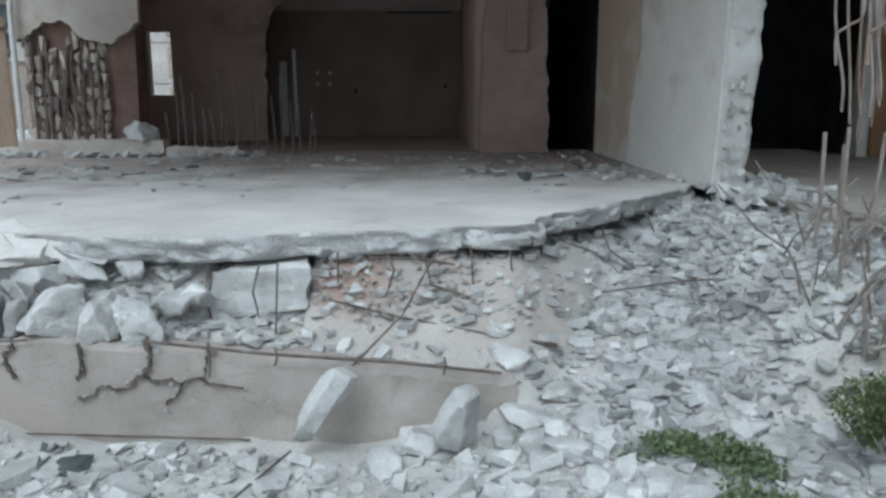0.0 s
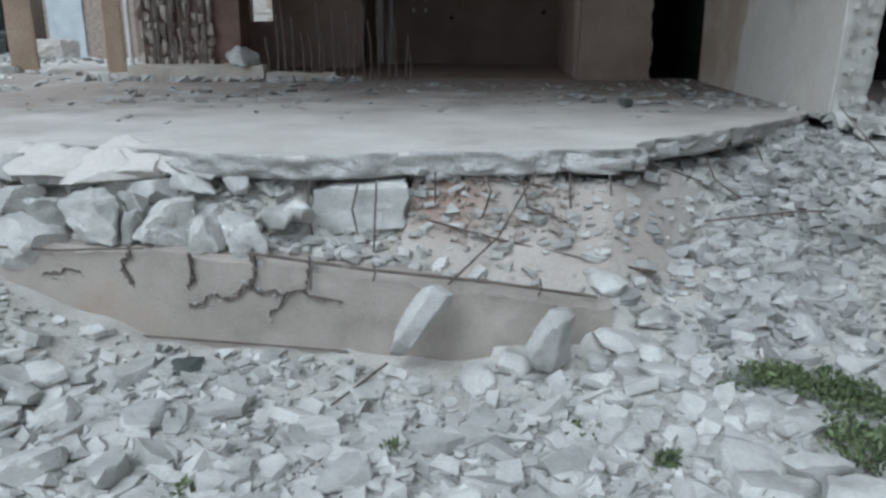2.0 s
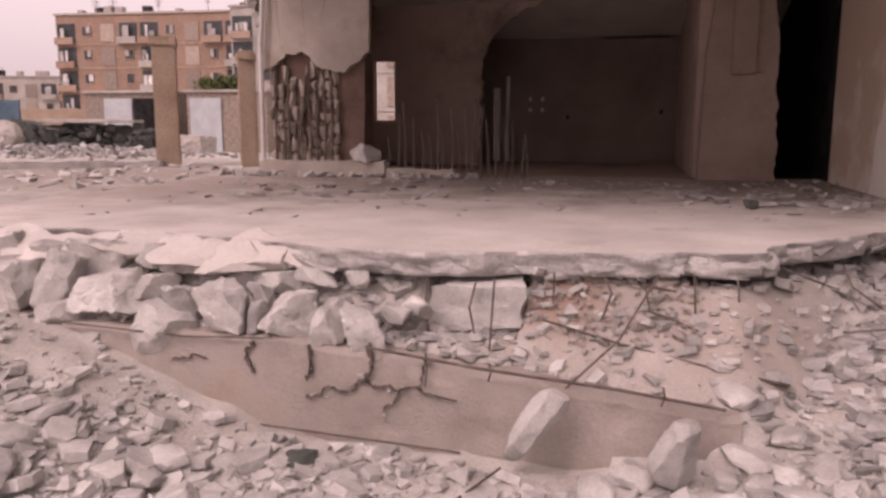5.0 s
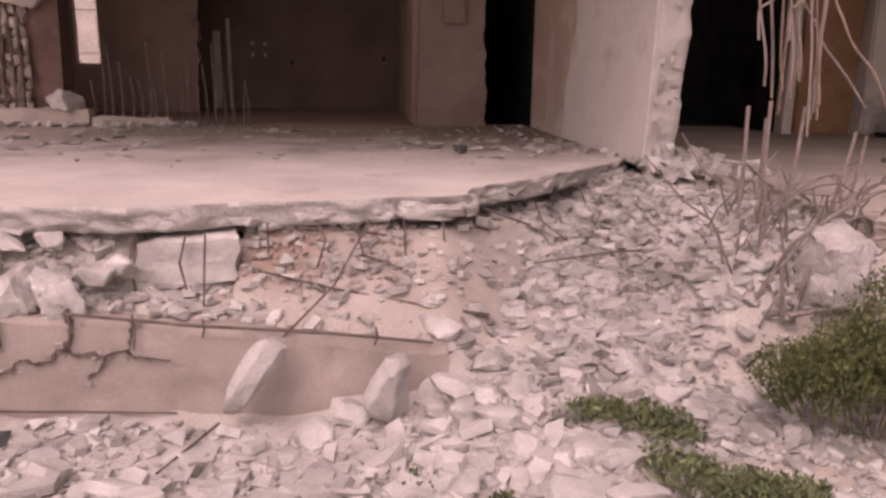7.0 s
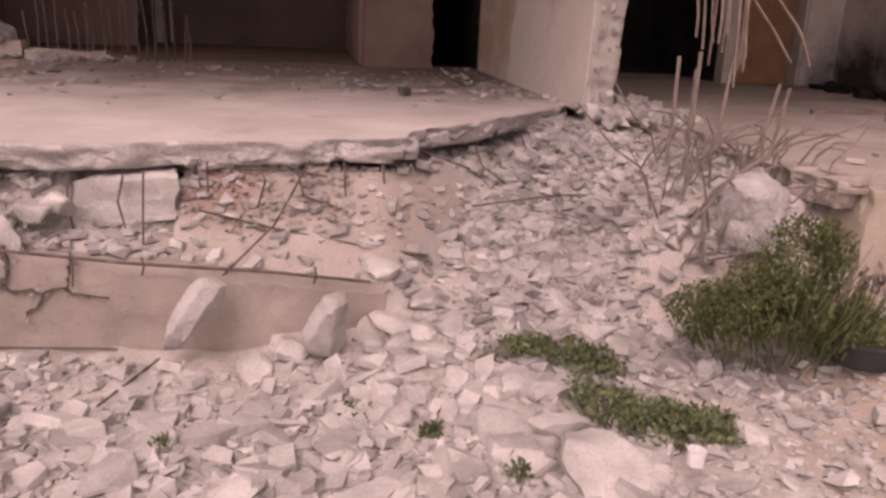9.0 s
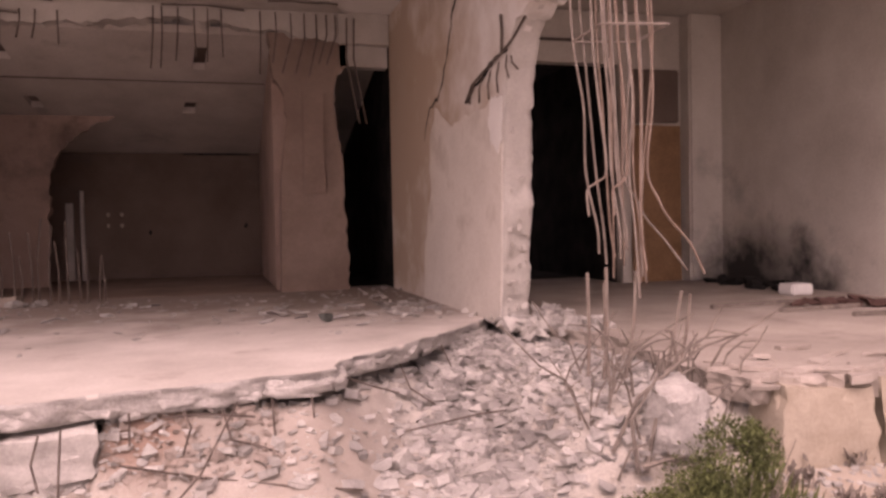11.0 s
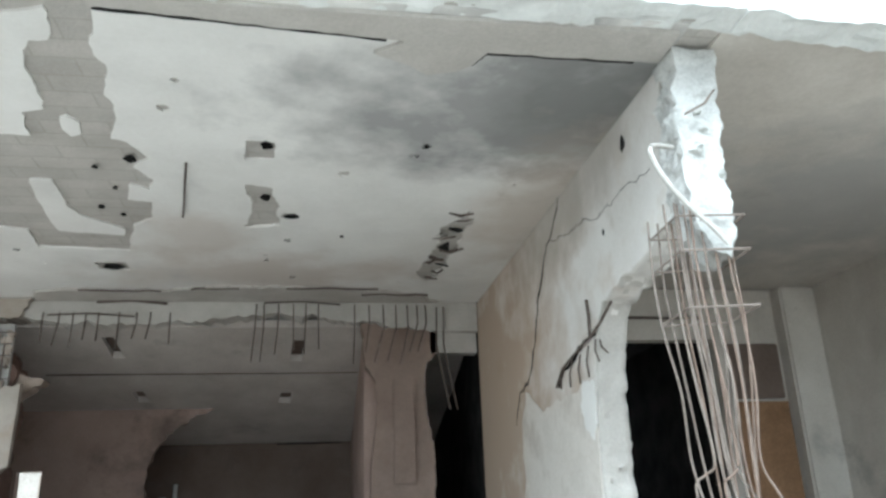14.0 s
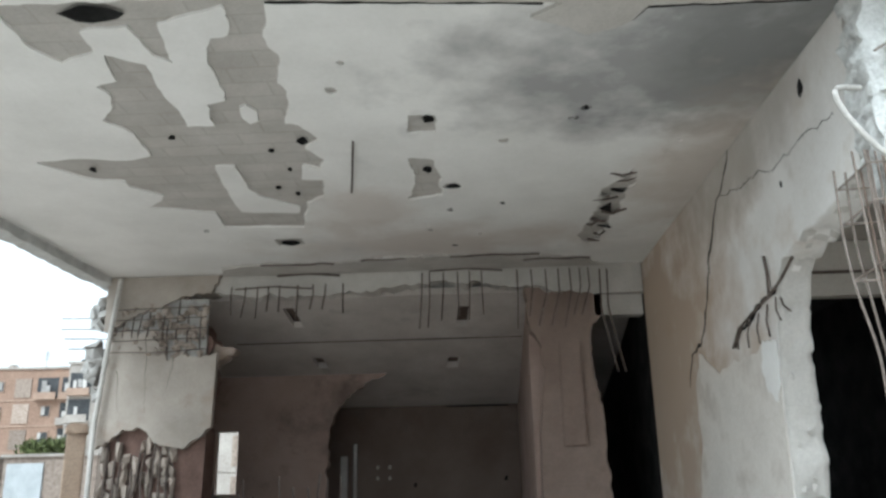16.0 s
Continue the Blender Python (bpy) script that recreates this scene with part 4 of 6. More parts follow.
# sloping soffit behind the beam, with four light recesses
bm = bmesh.new()
y0, z0, y1, z1 = 10.98, 3.56, 15.4, 2.23
slope = (z1 - z0) / (y1 - y0)
slots = [(-2.9, 11.25, 0.17, 0.6), (-0.24, 11.35, 0.18, 0.62), (-2.8, 12.95, 0.19, 0.38), (-0.46, 13.05, 0.2, 0.38)]
loops = [[(x, y), (x + w, y), (x + w + (0.05 if x < -1 else -0.06), y + d), (x + (0.05 if x < -1 else -0.06), y + d)] for x, y, w, d in slots]
holed(bm, [(-5.2, y0), (2.4, y0), (2.4, y1), (-5.2, y1)], loops, 0.0, 0.1)
for v in bm.verts:
    v.co.z += z0 + slope * (v.co.y - y0)
solid("ceiling_back", bm, soffit_plaster, "sloping plastered soffit with four empty light recesses", "ceiling", kind="structure")
for x, y, w, d in slots:
    bm = bmesh.new()
    box(bm, x - 0.1, x + w + 0.25, y - 0.05, y + d + 0.05, 0.11, 0.16)
    for v in bm.verts:
        v.co.z += z0 + slope * (v.co.y - y0)
    solid("light_recess", bm, old_plaster, "dark empty recess of a ceiling light", "recess", "light recesses", kind="structure")
bm = bmesh.new()
tube(bm, [(-3.9, 12.35, 3.14), (0.75, 12.35, 3.14)], 0.012, 5)
solid("seam_strip", bm, old_plaster, "thin strip across the sloping soffit", "strip", kind="structure")

# partition with a large ragged opening, rear wall, side walls
bm = bmesh.new()
outline = ragged_outline([(-4.18, -0.05), (-2.66, -0.05), (-2.63, 0.6), (-2.61, 1.2), (-2.58, 1.75), (-2.42, 2.2), (-2.2, 2.42), (-1.9, 2.62), (-1.6, 2.74), (-1.5, 2.9), (-4.18, 2.9)], range(1, 9), 0.06, 0.03, 65)
plate(bm, outline, lambda u, v, w: (u, w, v), 13.6, 13.75, 3, 0.05, lambda p: p.y < 0 or p.y > 2.8 or p.x < -4.1, 26)
box(bm, -5.0, -4.56, 13.6, 13.75, -0.05, 2.9)
box(bm, -4.56, -4.18, 13.6, 13.75, -0.05, 0.78)
box(bm, -4.56, -4.18, 13.6, 13.75, 1.82, 2.9)
partition = solid("wall_partition", bm, pink_plaster, "reddish sooty partition wall broken open to the room behind", "wall", kind="structure")
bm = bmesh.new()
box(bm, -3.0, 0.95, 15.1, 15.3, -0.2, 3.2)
solid("wall_rear", bm, old_plaster, "rear wall of the burnt room, darkened for its shade", "wall", kind="structure")
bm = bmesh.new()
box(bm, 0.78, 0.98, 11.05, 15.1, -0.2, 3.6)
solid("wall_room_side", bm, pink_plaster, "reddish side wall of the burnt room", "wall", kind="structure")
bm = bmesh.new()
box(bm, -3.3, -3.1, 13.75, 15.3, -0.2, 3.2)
solid("wall_room_far", bm, old_plaster, "side wall of the burnt room, darkened for its shade", "wall", kind="structure")
# bits on the rear wall: a pipe, a batten, switch boxes
bm = bmesh.new()
tube(bm, [(-2.35, 15.05, 0.0), (-2.35, 15.05, 1.62)], 0.035, 8)
solid("drain_pipe", bm, pipe_mat, "grey pipe standing against the rear wall", "pipe")
bm = bmesh.new()
box(bm, -2.62, -2.5, 15.02, 15.09, 0.0, 1.4, 0.01)
solid("batten", bm, pipe_mat, "pale batten leaning at the rear wall", "batten")
for x, z in ((-1.95, 0.95), (-1.95, 1.15), (-1.72, 0.95), (-1.72, 1.15)):
    bm = bmesh.new()
    box(bm, x, x + 0.055, 15.07, 15.099, z, z + 0.07, 0.008)
    solid("socket_box", bm, pier_plaster, "small pale socket box on the rear wall", "socket", "socket boxes")
for x, z in ((-1.2, 0.85), (0.5, 0.95)):
    bm = bmesh.new()
    chunk(bm, (x, 15.095, z), (0.09, 0.03, 0.09), 70 + int(x * 10))
    solid("shot_mark", bm, soot_and_shade, "dark shot mark on the rear wall", "hole")
bm = bmesh.new()
box(bm, -0.6, 0.6, 15.07, 15.098, 2.28, 2.31)
solid("cable_strip", bm, soot_and_shade, "thin dark strip along the rear wall", "strip")

# dark room behind the doorway: its shade is put in as black
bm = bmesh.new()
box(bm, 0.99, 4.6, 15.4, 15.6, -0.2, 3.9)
solid("wall_dark_room", bm, soot_and_shade, "wall in the unlit room, black for its shade", "wall", kind="structure")
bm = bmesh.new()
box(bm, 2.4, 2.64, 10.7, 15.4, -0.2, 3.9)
solid("wall_dark_side", bm, soot_and_shade, "side wall in the unlit room, black for its shade", "wall", kind="structure")
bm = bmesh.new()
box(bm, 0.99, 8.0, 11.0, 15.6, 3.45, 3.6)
solid("ceiling_dark_room", bm, soot_and_shade, "ceiling of the unlit room, black for its shade", "ceiling", kind="structure")
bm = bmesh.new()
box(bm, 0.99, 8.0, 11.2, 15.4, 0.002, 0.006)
solid("floor_3", bm, soot_and_shade, "floor of the unlit room, black for its shade", "floor", kind="structure")

# ---- neighbouring bay: back wall, doorway, board, side wall ----
bm = bmesh.new()
box(bm, 5.6, 7.3, 9.85, 10.05, -0.02, HIGH - 0.002)
box(bm, 2.66, 5.6, 9.85, 10.05, 3.12, HIGH - 0.002)
solid("wall_bay_back", bm, smoky, "scorched back wall of the neighbouring bay around a dark doorway", "wall", kind="structure")
# Closes the unlit room; the black colour stands for shade.
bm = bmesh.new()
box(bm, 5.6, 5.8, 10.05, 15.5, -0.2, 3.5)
solid("wall_dark_end", bm, soot_and_shade, "end wall of the unlit room, black for its shade", "wall", kind="structure")
bm = bmesh.new()
tube(bm, [(4.0, 9.8, 3.42), (5.4, 9.8, 3.42)], 0.02, 6)
solid("lintel_bar", bm, rust, "dark bar across the wall over the doorway", "bar")
board = thing("plywood_board", "ochre plywood board with a grey panel above, closing a doorway", "board", at=(6.15, 9.8, 0))
bm = bmesh.new()
box(bm, 5.72, 6.5, 9.76, 9.82, 0.0, 2.25, 0.01)
part("panel", bm, wood_door, board)
bm = bmesh.new()
box(bm, 5.72, 6.48, 9.76, 9.83, 2.29, 3.05, 0.02)
part("upper_panel", bm, old_plaster, board, "dark grey upper panel")
bm = bmesh.new()
box(bm, 6.55, 7.1, 9.6, 9.9, 0.0, 3.84, 0.03)
solid("wall_pilaster", bm, smoky, "plastered pilaster in the corner of the bay", "wall", kind="structure")
bm = bmesh.new()
box(bm, 7.1, 7.3, 3.4, 9.85, -0.02, HIGH - 0.002)
bay_side = solid("wall_bay_side", bm, smoky, "grey-white plastered side wall of the bay, sooty at its foot", "wall", kind="structure")
# burnt heap, bundle and box on that floor
bm = bmesh.new()
for k in range(26):
    chunk(bm, (rng.uniform(6.5, 7.05), rng.uniform(7.7, 9.4), rng.uniform(0.01, 0.06)), (rng.uniform(0.1, 0.26), rng.uniform(0.1, 0.26), rng.uniform(0.05, 0.16)), 500 + k, 10)
solid("burnt_heap", bm, soot_and_shade, "heap of burnt black debris against the wall", "debris", kind="stuff")
bm = bmesh.new()
for k in range(15):
    chunk(bm, (5.55 + k * 0.055 + rng.uniform(-0.05, 0.05), 6.3 - k * 0.02 + rng.uniform(-0.08, 0.08), 0.03), (0.22, 0.16, rng.uniform(0.05, 0.13)), 540 + k, 12)
for v in bm.verts:
    v.co += Vector(noise.noise_vector(v.co * 8)) * 0.02
solid("cloth_bundle", bm, cloth_mat, "dark crumpled cloth bundle on the dusty floor", "cloth", kind="stuff")
bm = bmesh.new()
box(bm, 6.3, 6.6, 7.25, 7.5, -0.01, 0.12, 0.02)
solid("white_block", bm, white_mat, "small whitish block lying on the floor", "block")
for k in range(4):
    bm = bmesh.new()
    box(bm, 5.3, 7.0, 5.4 + 0.22 * k, 5.46 + 0.22 * k, -0.01, 0.03, 0.006)
    ob = solid("floor_batten", bm, twig_mat, "thin dusty batten lying on the floor", "batten", "battens on the floor")
    ob.rotation_euler = (0, 0, 0.06 * (k - 1.5))

# ---- left column, stripped to its bars ----
left_column = thing("ruined_pier", "wide plastered pier stripped to bars and rubble at its foot", "pier", at=(-4.5, 10.6, 0))
bm = bmesh.new()
outline = ragged_outline([(-5.1, 0.0), (-3.75, 0.0), (-3.72, 1.5), (-3.7, 2.9), (-3.95, 3.3), (-4.1, 3.6), (-5.1, 3.6), (-5.16, 2.5)], [2, 3, 4, 6], 0.06, 0.03, 81)
plate(bm, outline, lambda u, v, w: (u, w, v), 10.62, 11.05, 3, 0.04, lambda p: p.y < 0.05, 31)
part("core", bm, dark_core, left_column, "dark reddish core behind the fill")
bm = bmesh.new()
outline = ragged_outline([(-5.2, 1.45), (-4.85, 1.7), (-4.6, 1.72), (-4.35, 1.5), (-4.0, 1.42), (-3.72, 1.62), (-3.62, 1.7), (-3.6, 2.72), (-3.85, 2.66), (-4.1, 2.75), (-4.3, 2.62), (-4.55, 3.0), (-4.95, 3.06), (-5.2, 2.9)], [0, 1, 2, 3, 4, 5, 7, 8, 9, 10, 11, 12], 0.05, 0.025, 83)
plate(bm, outline, lambda u, v, w: (u, w, v), 10.5, 10.62, 2, 0.02, None, 33)
part("plaster_shell", bm, pier_plaster, left_column, "remaining white plaster shell")
bm = bmesh.new()
outline = ragged_outline([(-5.24, 3.05), (-4.6, 3.35), (-4.2, 3.5), (-3.7, 3.62), (-3.6, 3.84), (-5.24, 3.84)], [0, 1, 2, 3], 0.05, 0.03, 85)
plate(bm, outline, lambda u, v, w: (u, w, v), 10.5, 11.1, 2, 0.03, lambda p: p.y > 3.8, 35)
part("head", bm, pier_plaster, left_column, "plastered pier head")
bm = bmesh.new()
for k in range(10):
    z = 0.02
    x = -5.08 + k * 0.105 + rng.uniform(-0.012, 0.012)
    while z < 1.5 - 0.2 * (k % 3 == 1):
        h = rng.uniform(0.09, 0.24)
        if rng.random() > 0.12:
            chunk(bm, (x + rng.uniform(-0.012, 0.012), 10.57 + rng.uniform(-0.03, 0.03), z + h / 2), (rng.uniform(0.075, 0.105), 0.12, h * 1.15), 600 + int(k * 40 + z * 20), 14, Euler((rng.gauss(0, 0.1), rng.gauss(0, 0.08), rng.gauss(0, 0.3))))
        z += h
for k in range(80):
    chunk(bm, (rng.uniform(-5.15, -3.75), 10.56 + rng.uniform(-0.05, 0.02), rng.uniform(2.65, 3.4)), (rng.uniform(0.07, 0.13), 0.14, rng.uniform(0.07, 0.15)), 1600 + k, 10)
tagged(part("rubble_fill", bm, rib_plaster, left_column, "broken stone fill between the bars"), kind="stuff")
for k in range(9):
    x = -5.03 + k * 0.105
    bm = bmesh.new()
    x += rng.uniform(-0.035, 0.035)
    tube(bm, [(x, 10.5, 0.0), (x + rng.uniform(-0.04, 0.04), 10.47, 0.6), (x + rng.uniform(-0.04, 0.04), 10.5, 1.1), (x + rng.uniform(-0.03, 0.03), 10.58, rng.uniform(1.35, 1.7))], 0.015, 5)
    part("reinforcing_bar", bm, rust, left_column)
for k in range(9):
    x = -4.95 + k * 0.13
    bm = bmesh.new()
    x += rng.uniform(-0.05, 0.05)
    tube(bm, [(x, 10.58, rng.uniform(2.55, 2.75)), (x + rng.uniform(-0.03, 0.03), 10.5, 3.0), (x, 10.58, rng.uniform(3.3, 3.6))], 0.011, 5)
    part("reinforcing_bar", bm, rust, left_column)
for z in (2.75, 2.9, 3.05, 3.2, 3.35):
    bm = bmesh.new()
    tube(bm, [(-5.1, 10.45, z), (-4.4, 10.44, z + rng.uniform(-0.03, 0.03)), (-3.75, 10.46, z + 0.02)], 0.008, 5)
    part("stirrup", bm, rust, left_column)
bm = bmesh.new()
for k in range(34):
    z = rng.uniform(2.15, 3.62)
    chunk(bm, (-5.3 - 0.13 * math.sin((z - 2.1) * 2.0) + rng.uniform(-0.06, 0.06), 10.7 + rng.uniform(-0.1, 0.15), z), (rng.uniform(0.14, 0.26), 0.24, rng.uniform(0.14, 0.3)), 680 + k, 11)
tagged(part("crumbled_side", bm, concrete, left_column, "crumbled outer side"), kind="stuff")
for z in (2.85, 3.0, 3.14, 3.3):
    bm = bmesh.new()
    tube(bm, [(-5.2, 10.8, z), (-5.6, 10.8, z + 0.02), (-5.95 + rng.uniform(-0.1, 0.1), 10.8, z + 0.03)], 0.009, 5)
    part("stirrup", bm, rust, left_column)
bm = bmesh.new()
outline = ragged_outline([(-4.19, 3.08), (-3.39, 2.78), (-3.71, 2.55), (-4.03, 2.56)], range(4), 0.06, 0.03, 87)
plate(bm, outline, lambda u, v, w: (u, w, v), 10.7, 10.95, 2, 0.02, None, 36)
part("broken_shoulder", bm, pier_fill, left_column, "reddish broken masonry at the pier's shoulder")
bm = bmesh.new()
box(bm, -5.08, -3.78, 10.56, 10.615, 2.55, 3.5)
part("upper_fill", bm, concrete, left_column, "rough grey fill behind the upper bars")
bm = bmesh.new()
tube(bm, [(-5.2, 10.4, 0.0), (-5.19, 10.4, 1.8), (-5.1, 10.4, 2.9), (-5.02, 10.42, 3.8)], 0.035, 8)
solid("downpipe", bm, pipe_mat, "pale plastic downpipe on the pier's corner", "pipe")
for x0, x1, top in ((-5.15, -3.32, 0.2), (-3.3, -2.35, 0.11)):
    bm = bmesh.new()
    box(bm, x0, x1, 10.2, 10.5, -0.02, top)
    bmesh.ops.subdivide_edges(bm, edges=[e for e in bm.edges if e.calc_length() > 0.5], cuts=26)
    bmesh.ops.subdivide_edges(bm, edges=[e for e in bm.edges if e.calc_length() > 0.12], cuts=2, use_grid_fill=True)
    for v in bm.verts:
        v.co += Vector(noise.noise_vector(v.co * 4)) * 0.035 + Vector(noise.noise_vector(v.co * 13)) * 0.015
    solid("plinth", bm, pier_plaster, "low worn masonry plinth along the pier's foot", "plinth", "plinth pieces", smooth=True)
bm = bmesh.new()
for k in range(60):
    chunk(bm, (rng.uniform(-5.7, -2.0), 10.1 + rng.uniform(-0.2, 0.1), 0.03), (rng.uniform(0.06, 0.2), 0.12, rng.uniform(0.05, 0.12)), 800 + k, 10)
tagged(solid("plinth_rubble", bm, concrete, "broken masonry bits along the plinth", "rubble"), kind="stuff")
bm = bmesh.new()
worn_chunk(bm, (-3.62, 10.33, 0.3), (0.34, 0.28, 0.26), 861)
solid("loose_stone", bm, concrete, "pale lump of concrete on the broken plinth", "stone", smooth=True)
for k in range(19):
    x = -3.25 + k * 0.105 + rng.uniform(-0.03, 0.03)
    bm = bmesh.new()
    top = rng.uniform(0.55, 1.15)
    tube(bm, [(x, 10.35, 0.0), (x + rng.uniform(-0.02, 0.02), 10.35, top * 0.5), (x + rng.uniform(-0.05, 0.05), 10.34, top)], 0.012, 5)
    solid("starter_bar", bm, rust, "thin rusty bar standing up from the slab", "rebar", "row of standing bars")
for x0, z0, x1, z1 in ((-4.62, 3.0, -4.55, 1.75), (-4.2, 2.7, -4.28, 2.1), (-5.0, 2.5, -4.9, 1.7)):
    rnd_c = random.Random(int(z1 * 100))
    line = jagged((x0, z0), (x1, z1), 0.07, 0.014, rnd_c) + [Vector((x1, z1))]
    bm = bmesh.new()
    tube(bm, [(p.x, 10.503, p.y) for p in line], 0.007, 4, 0.003)
    part("crack", bm, soot_and_shade, left_column, "thin dark crack in the plaster")
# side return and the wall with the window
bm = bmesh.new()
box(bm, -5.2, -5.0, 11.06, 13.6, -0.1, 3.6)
solid("wall_outer", bm, old_plaster, "outer side wall behind the pier, darkened for its shade", "wall", kind="structure")

# ---- footing beam before the slab ----
footing = thing("footing_beam", "cracked grey concrete footing beam with bared bars", "beam", at=(-1.5, 3.95, -1.0))
bm = bmesh.new()
steps, rows_down = 150, 16
rows_ = []
for i in range(steps + 1):
    x = -4.2 + 4.7 * i / steps
    t = beam_top(x) + 0.02 * noise.noise(Vector((x * 4, 0, 5))) + 0.012 * noise.noise(Vector((x * 13, 0, 5)))
    back = 4.14 + 0.03 * noise.noise(Vector((x * 3, 2, 5)))
    ring = [(x, back, -1.3), (x, back, t), (x, 3.91 + 0.02 * noise.noise(Vector((x * 9, 1, 2))), t - 0.004)]
    for k in range(rows_down):
        z = t - 0.03 - (t + 1.27) * k / (rows_down - 1)
        chip = max(0.0, noise.noise(Vector((x * 6, z * 6, 31))) - 0.25) * 0.06
        ring.append((x, 3.862 + chip + 0.009 * noise.noise(Vector((x * 2.5, z * 3, 9))) + 0.004 * noise.noise(Vector((x * 16, z * 16, 3))), z))
    rows_.append([bm.verts.new(p) for p in ring])
for a, b in zip(rows_, rows_[1:]):
    n = len(a)
    for k in range(n):
        bm.faces.new((a[k], a[(k + 1) % n], b[(k + 1) % n], b[k]))
bm.faces.new(rows_[0])
bm.faces.new(rows_[-1][::-1])
part("body", bm, beam_mat, footing, smooth=True)


def front_bar(pts, r=0.0075):
    bm = bmesh.new()
    tube(bm, pts, r, 6)
    part("reinforcing_bar", bm, rust, footing)


front_bar([(-3.3, 3.84, -0.44), (-2.5, 3.83, -0.47), (-2.0, 3.84, -0.45)], 0.006)
front_bar([(-1.42, 3.83, -0.46), (-0.8, 3.82, -0.53), (-0.1, 3.83, -0.59), (0.42, 3.84, -0.655)], 0.009)
for x, z0, z1 in [(-1.75, -0.47, -0.66), (-1.4, -0.43, -0.62), (-1.09, -0.47, -0.66), (-0.75, -0.5, -0.6), (0.12, -0.56, -0.66)]:
    front_bar([(x, 3.83, z0), (x + 0.01, 3.825, (z0 + z1) / 2), (x - 0.005, 3.84, z1)], 0.0055)
front_bar([(-1.1, 3.83, -0.69), (-0.92, 3.83, -0.72)], 0.006)
front_bar([(-2.05, 3.82, -0.95), (-0.9, 3.82, -1.0)], 0.006)
def face_crack(pts, width, seed):
    """A jagged dark crack in the front of the footing."""
    rnd = random.Random(seed)
    line = []
    for a, b in zip(pts, pts[1:]):
        line += jagged(a, b, 0.02, 0.017, rnd)
    line.append(Vector(pts[-1]))
    bm = bmesh.new()
    for a, b in zip(line, line[1:]):
        d = (b - a).normalized()
        n = Vector((-d.y, d.x)) * width * rnd.choice((0.08, 0.2, 0.4, 0.7, 1.1))
        q = [bm.verts.new((p.x, 3.846, p.y)) for p in (a - n, a + n, b + n, b - n)]
        r = [bm.verts.new((p.x, 3.9, p.y)) for p in (a, a, b, b)]
        for k in range(4):
            bm.faces.new((q[k], q[(k + 1) % 4], r[(k + 1) % 4], r[k]))
        bm.faces.new(q)
    part("crack", bm, rust, footing, "dark jagged crack in the concrete")
    bm = bmesh.new()
    for i, p in enumerate(line[::2]):
        w = rnd.uniform(0.015, 0.045)
        chunk(bm, (p.x + rnd.uniform(-0.03, 0.03), 3.862, p.y + rnd.uniform(-0.03, 0.03)), (w, 0.02, w * rnd.uniform(0.4, 0.9)), seed * 97 + i, 8)
    tagged(part("crumbled_lip", bm, concrete, footing, "crumbled concrete beside the crack"), kind="stuff")


for k, (pts, width) in enumerate([
        ([(-1.76, -0.48), (-1.74, -0.6), (-1.77, -0.68)], 0.009), ([(-2.1, -0.48), (-2.14, -0.58), (-2.09, -0.66)], 0.011),
        ([(-1.41, -0.45), (-1.39, -0.58), (-1.44, -0.68)], 0.013), ([(-1.78, -0.77), (-1.68, -0.72), (-1.58, -0.73), (-1.45, -0.66), (-1.36, -0.69), (-1.25, -0.7)], 0.009),
        ([(-1.25, -0.7), (-1.12, -0.69), (-1.02, -0.73)], 0.005), ([(-1.33, -0.82), (-1.27, -0.76), (-1.24, -0.7)], 0.006), ([(-1.09, -0.49), (-1.11, -0.7)], 0.005), ([(-2.6, -0.62), (-2.45, -0.58), (-2.38, -0.6)], 0.004)]):
    face_crack(pts, width, k + 1)
# block wedged under the slab
bm = bmesh.new()
worn_block(bm, (-0.92, 4.46, -0.31), (0.5, 0.32, 0.27), 31, Euler((0, -0.05, 0.03)))
solid("concrete_block", bm, rock, "pale squared concrete block wedged under the broken slab", "block", smooth=True)
bm = bmesh.new()
for k in range(420):
    x, y = rng.uniform(-0.7, 0.35), rng.uniform(4.25, 4.95)
    s = rng.uniform(0.025, 0.07) * (2.2 if rng.random() < 0.06 else 1)
    chunk(bm, (x, y, ground_height(x, y) + rng.uniform(-0.01, 0.03)), (s, s * 0.8, s * 0.6), 900 + k, 8)
solid("subsoil", bm, red_soil, "reddish crumbling subsoil in the hollow under the slab", "soil", kind="stuff")
# bars hanging and lying under the slab's edge
HANG = [((-0.47, 4.33, -0.1), (-0.47, 4.32, -0.28)), ((0.54, 4.62, -0.1), (0.545, 4.55, -0.22), (0.56, 4.55, -0.42)), ((-0.19, 4.36, -0.12), (-0.15, 4.3, -0.2), (-0.2, 4.33, -0.36)),
        ((0.1, 4.38, -0.1), (-0.1, 4.15, -0.42), (-0.42, 3.86, -0.68)), ((0.02, 4.4, -0.14), (0.06, 4.36, -0.3)), ((0.3, 4.5, -0.12), (0.31, 4.46, -0.34)),
        ((-1.17, 4.2, -0.15), (-1.18, 4.17, -0.3), (-1.16, 4.18, -0.45)), ((-0.79, 4.22, -0.13), (-0.8, 4.19, -0.35), (-0.81, 4.18, -0.55)), ((-0.9, 4.24, -0.16), (-0.93, 4.2, -0.3), (-0.9, 4.2, -0.45)),
        ((-0.3, 4.34, -0.14), (-0.05, 4.4, -0.16), (0.2, 4.42, -0.2)), ((0.8, 5.0, -0.12), (1.0, 5.0, -0.2), (1.2, 5.1, -0.28)), ((1.3, 5.5, -0.15), (1.33, 5.3, -0.3), (1.5, 5.25, -0.42)), ((1.75, 5.95, -0.1), (1.8, 5.8, -0.28))]
